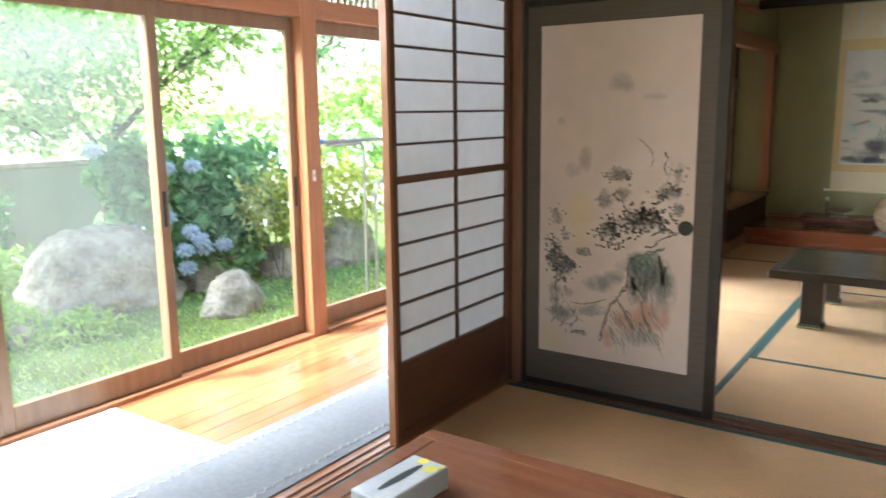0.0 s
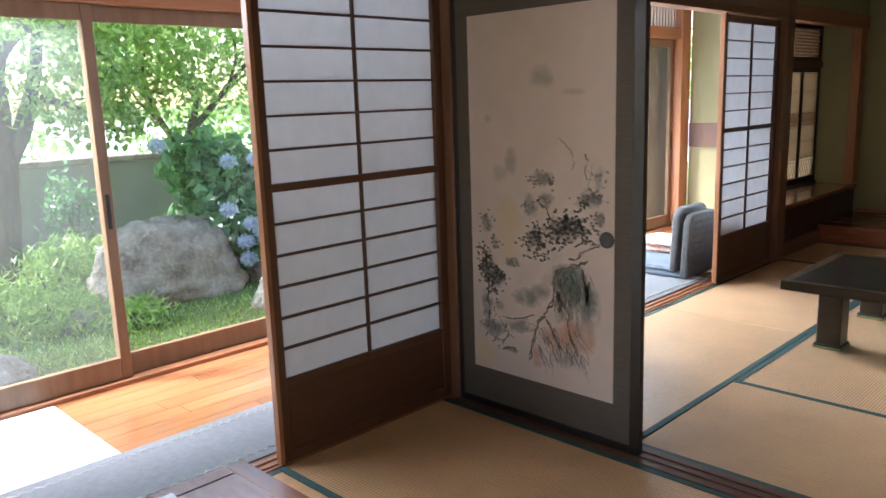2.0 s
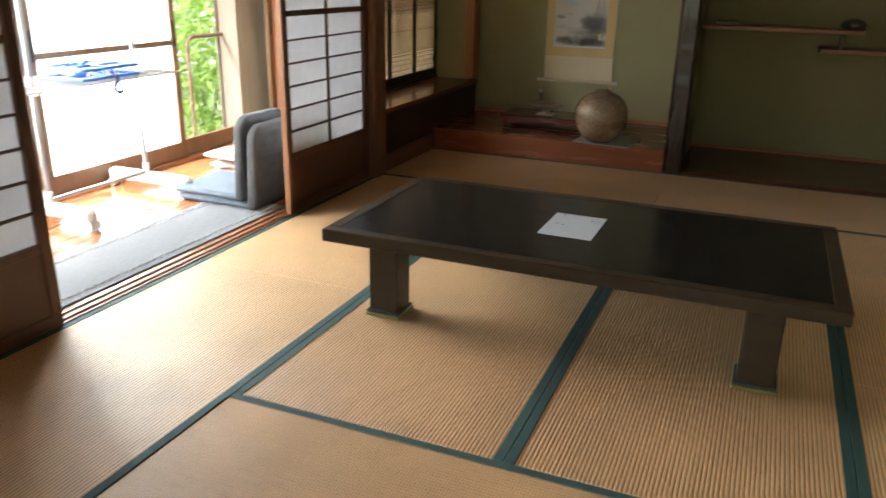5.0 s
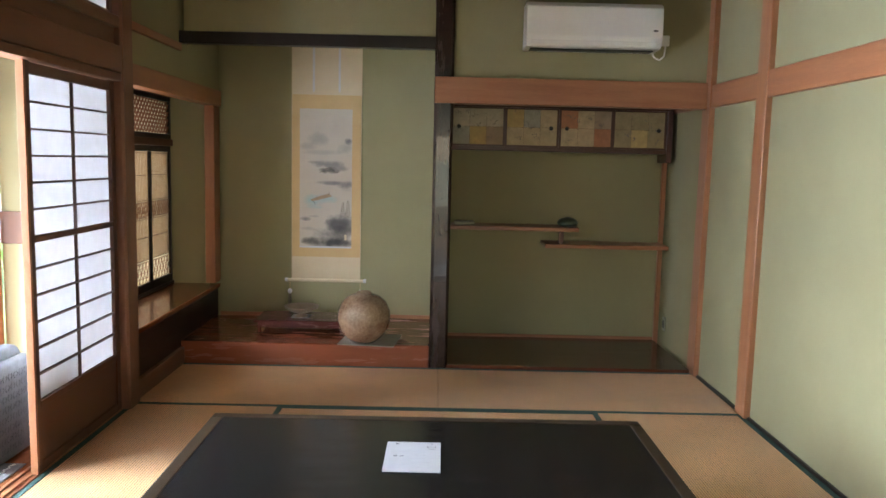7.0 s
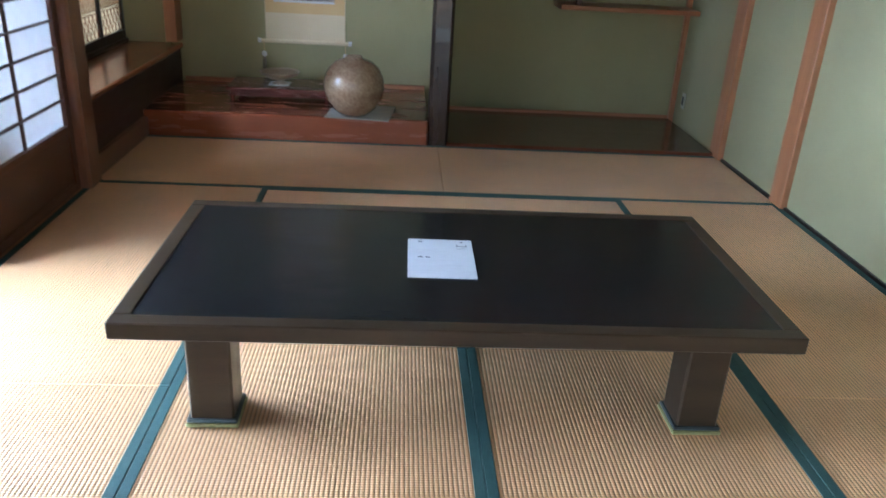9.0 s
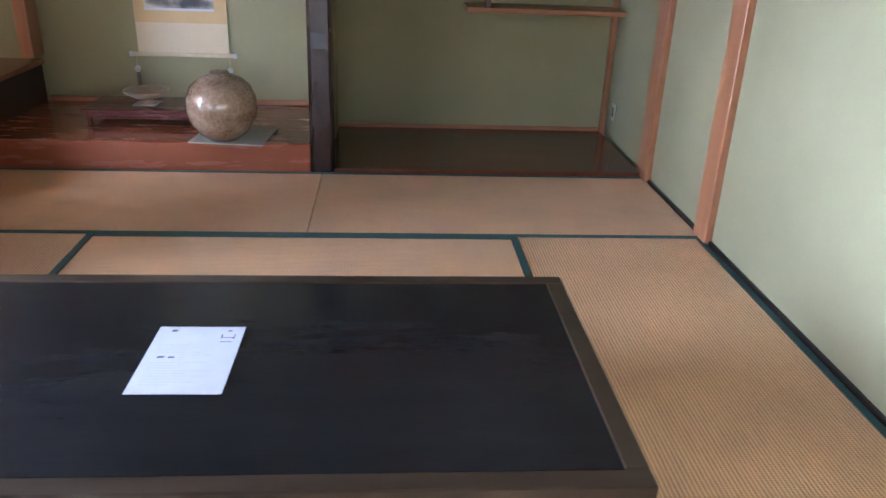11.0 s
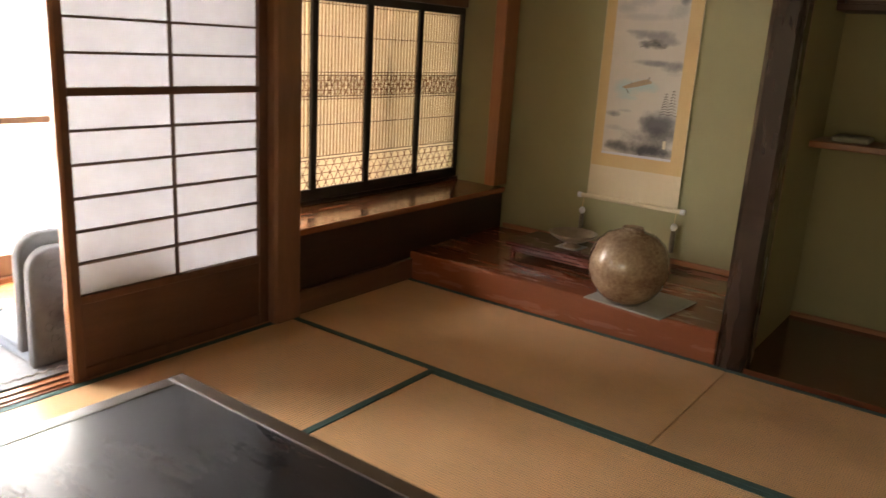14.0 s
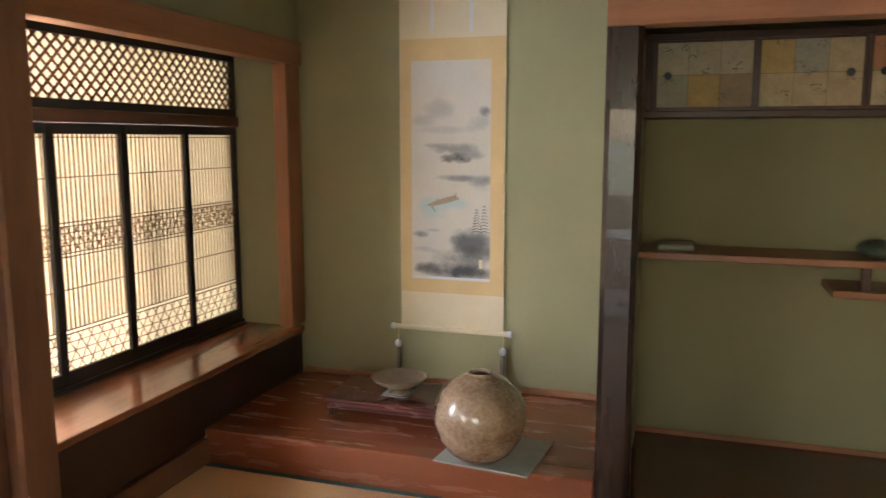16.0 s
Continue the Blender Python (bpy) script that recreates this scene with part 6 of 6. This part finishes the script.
def bush(name, spots, count, size, seed, mat, label, aspect=0.5):
    b = thing(name, label, "bush", "", (spots[0][0], spots[0][1], -0.75))
    st = bmesh.new()
    rng = random.Random(seed)
    for x, y, z, rx, ry, rz in spots:
        for k in range(4):
            tube(st, (x + rng.uniform(-0.15, 0.15), y + rng.uniform(-0.15, 0.15), -0.78), (x + rng.uniform(-rx, rx) * 0.6, y + rng.uniform(-ry, ry) * 0.6, z + rz * 0.4), 0.012, 6, 0.005)
    part("stems", st, BARK, b)
    leaves("foliage", spots, count, size, seed, mat, b, aspect)
    return b


hy = bush("hydrangea_bush", ((-6.1, 2.4, 0.0, 0.6, 0.8, 0.75), (-6.2, 3.3, 0.25, 0.7, 0.8, 0.85), (-5.8, 2.9, -0.35, 0.45, 0.7, 0.35), (-6.4, 2.2, 0.65, 0.5, 0.5, 0.4)), 5200, 0.085, 31, LEAF_DARK, "large hydrangea bush with pale blue flower heads", 0.62)
head_me = leaf_mesh("flower_head", ((0, 0, 0, 0.085, 0.085, 0.075),), 520, 0.0145, 77, 0.9, 0.0)
head_me.materials.append(PETAL_BLUE)
for k, (x, y, z) in enumerate(((-5.55, 2.04, 0.72), (-5.6, 2.43, 0.72), (-5.8, 1.34, 0.94), (-5.5, 1.97, 0.18), (-5.42, 2.21, 0.0), (-5.40, 2.10, -0.20), (-5.40, 2.36, -0.21), (-5.40, 2.64, -0.21), (-5.40, 2.12, -0.40), (-5.38, 2.30, -0.10))):
    shared("flower_head", head_me, hy, Matrix.Translation((x, y, z)) @ Matrix.Diagonal((1.15, 1.15, 1.05, 1)))
seat_parts(hy)
seat_parts(bush("yellow_bush", ((-5.35, 3.42, 0.20, 0.36, 0.50, 0.48), (-5.4, 3.9, 0.05, 0.4, 0.4, 0.5), (-5.5, 4.95, 0.18, 0.6, 0.65, 0.5)), 6000, 0.04, 41, LEAF_YELLOW, "clipped shrub with yellow-green leaves"))
seat_parts(bush("garden_bush", ((-4.9, -1.9, -0.35, 0.5, 0.8, 0.45), (-5.4, -3.3, -0.3, 0.6, 0.9, 0.5)), 2800, 0.05, 43, LEAF_DARK, "low green garden bush by the path"))
seat_parts(bush("garden_bush", ((-2.9, 5.6, 0.2, 0.5, 0.9, 0.9), (-3.3, 6.6, 0.7, 0.7, 0.9, 1.2), (-3.6, 7.6, 1.6, 0.9, 1.0, 0.9)), 5200, 0.07, 47, LEAF_GRASS, "tall bright green bush beyond the veranda end", 0.35))
seat_parts(bush("fern_bed", ((-5.6, -0.2, -0.60, 0.6, 0.7, 0.24), (-5.0, 0.55, -0.66, 0.35, 0.4, 0.16), (-6.1, -0.9, -0.50, 0.6, 0.7, 0.34), (-6.6, 0.35, -0.48, 0.5, 0.55, 0.36), (-7.1, 0.8, -0.45, 0.4, 0.5, 0.36), (-5.2, -1.6, -0.55, 0.5, 0.6, 0.3)), 6500, 0.075, 53, LEAF_GRASS, "low bed of pale green ferns", 0.22))
seat_parts(bush("climbing_plant", ((-7.6, 1.0, 0.0, 0.2, 0.35, 0.6),), 700, 0.05, 57, LEAF_DARK, "small climbing plant against the garden wall"))
seat_parts(bush("far_hedge", ((-16, -8, 0.4, 1.2, 4, 1.3), (-16, 0, 0.2, 1.2, 4, 1.1), (-15, 9, 0.4, 1.2, 4, 1.3), (-14, 16, 0.9, 1.2, 4, 1.8)), 9000, 0.14, 61, LEAF_MAPLE, "green hedge in the distance"))

# grass cover
rng = np.random.default_rng(5)
n = 26000
gx, gy = rng.uniform(-7.8, -1.9, n), rng.uniform(-5, 7, n)
h = rng.uniform(0.02, 0.06, n)
a = rng.uniform(0, 6.28, n)
w = 0.012
tipx, tipy = rng.normal(0, 0.02, n), rng.normal(0, 0.02, n)
v = np.stack([np.stack([gx - w * np.cos(a), gy - w * np.sin(a), np.full(n, -0.752)], 1), np.stack([gx + w * np.cos(a), gy + w * np.sin(a), np.full(n, -0.752)], 1), np.stack([gx + tipx, gy + tipy, -0.75 + h], 1)], 1).reshape(-1, 3)
me = bpy.data.meshes.new("grass")
me.from_pydata(v.tolist(), [], [(3 * i, 3 * i + 1, 3 * i + 2) for i in range(n)])
me.materials.append(LEAF_GRASS)
tagged(new("grass", me), "short bright green grass and moss", "grass", kind="stuff")

# outdoor laundry stand and shutter box
ls = thing("laundry_stand", "outdoor steel laundry stand with a pole and blue end cap", "laundry stand", "", (-2.6, 1.95, -0.75))
part("stand_tube", chain(bmesh.new(), [(-2.6, 1.92, -0.76), (-2.6, 1.93, 0.98)] + [(-2.6, 1.93 - 0.06 * (1 - math.cos(i * 0.39)), 0.98 + 0.06 * math.sin(i * 0.39)) for i in range(1, 5)] + [(-2.6, 1.45, 1.04)], 0.015, 10), STEEL, ls)
part("stand_tube", chain(bmesh.new(), [(-2.6, 2.06, -0.76), (-2.6, 2.07, 0.60)] + [(-2.6, 2.07 + 0.09 * (1 - math.cos(i * 0.39)), 0.60 + 0.09 * math.sin(i * 0.39)) for i in range(1, 5)] + [(-2.6, 2.6, 0.69)], 0.013, 10), STEEL, ls)
part("pole", tube(bmesh.new(), (-2.62, 1.40, 1.07), (-2.62, 3.6, 1.07), 0.016, 12), STEEL, ls)
part("end_cap", tube(bmesh.new(), (-2.62, 1.36, 1.07), (-2.62, 1.42, 1.07), 0.026, 12), BLUE_PLASTIC, ls, "blue plastic end cap")
seat_parts(ls)
pr = thing("handrail", "weathered copper-coloured pipe handrail beside the veranda", "handrail", "", (-1.7, 4.0, -0.75))
part("rail_pipe", chain(bmesh.new(), [(-1.7, 3.88, -0.76), (-1.7, 3.88, 0.72)] + [(-1.7, 3.88 + 0.07 * (1 - math.cos(i * 0.39)), 0.72 + 0.07 * math.sin(i * 0.39)) for i in range(1, 5)] + [(-1.7, 4.62, 0.79)], 0.014, 10), COPPER_PIPE, pr)
seat_parts(pr)
sb2 = thing("shutter_box", "weathered grey-brown wooden shutter box outside the veranda", "shutter box", "", (-1.65, 4.8, -0.75))
part("panel", one(-1.73, -1.55, 4.29, 4.84, -0.76, 2.40, 0.004), PILLAR_GREY, sb2)
part("corner_strip", one(-1.745, -1.73, 4.27, 4.32, -0.76, 2.40, 0.003), PILLAR_GREY, sb2)
part("corner_strip", one(-1.745, -1.73, 4.80, 4.85, -0.76, 2.40, 0.003), PILLAR_GREY, sb2)
seat_parts(sb2)
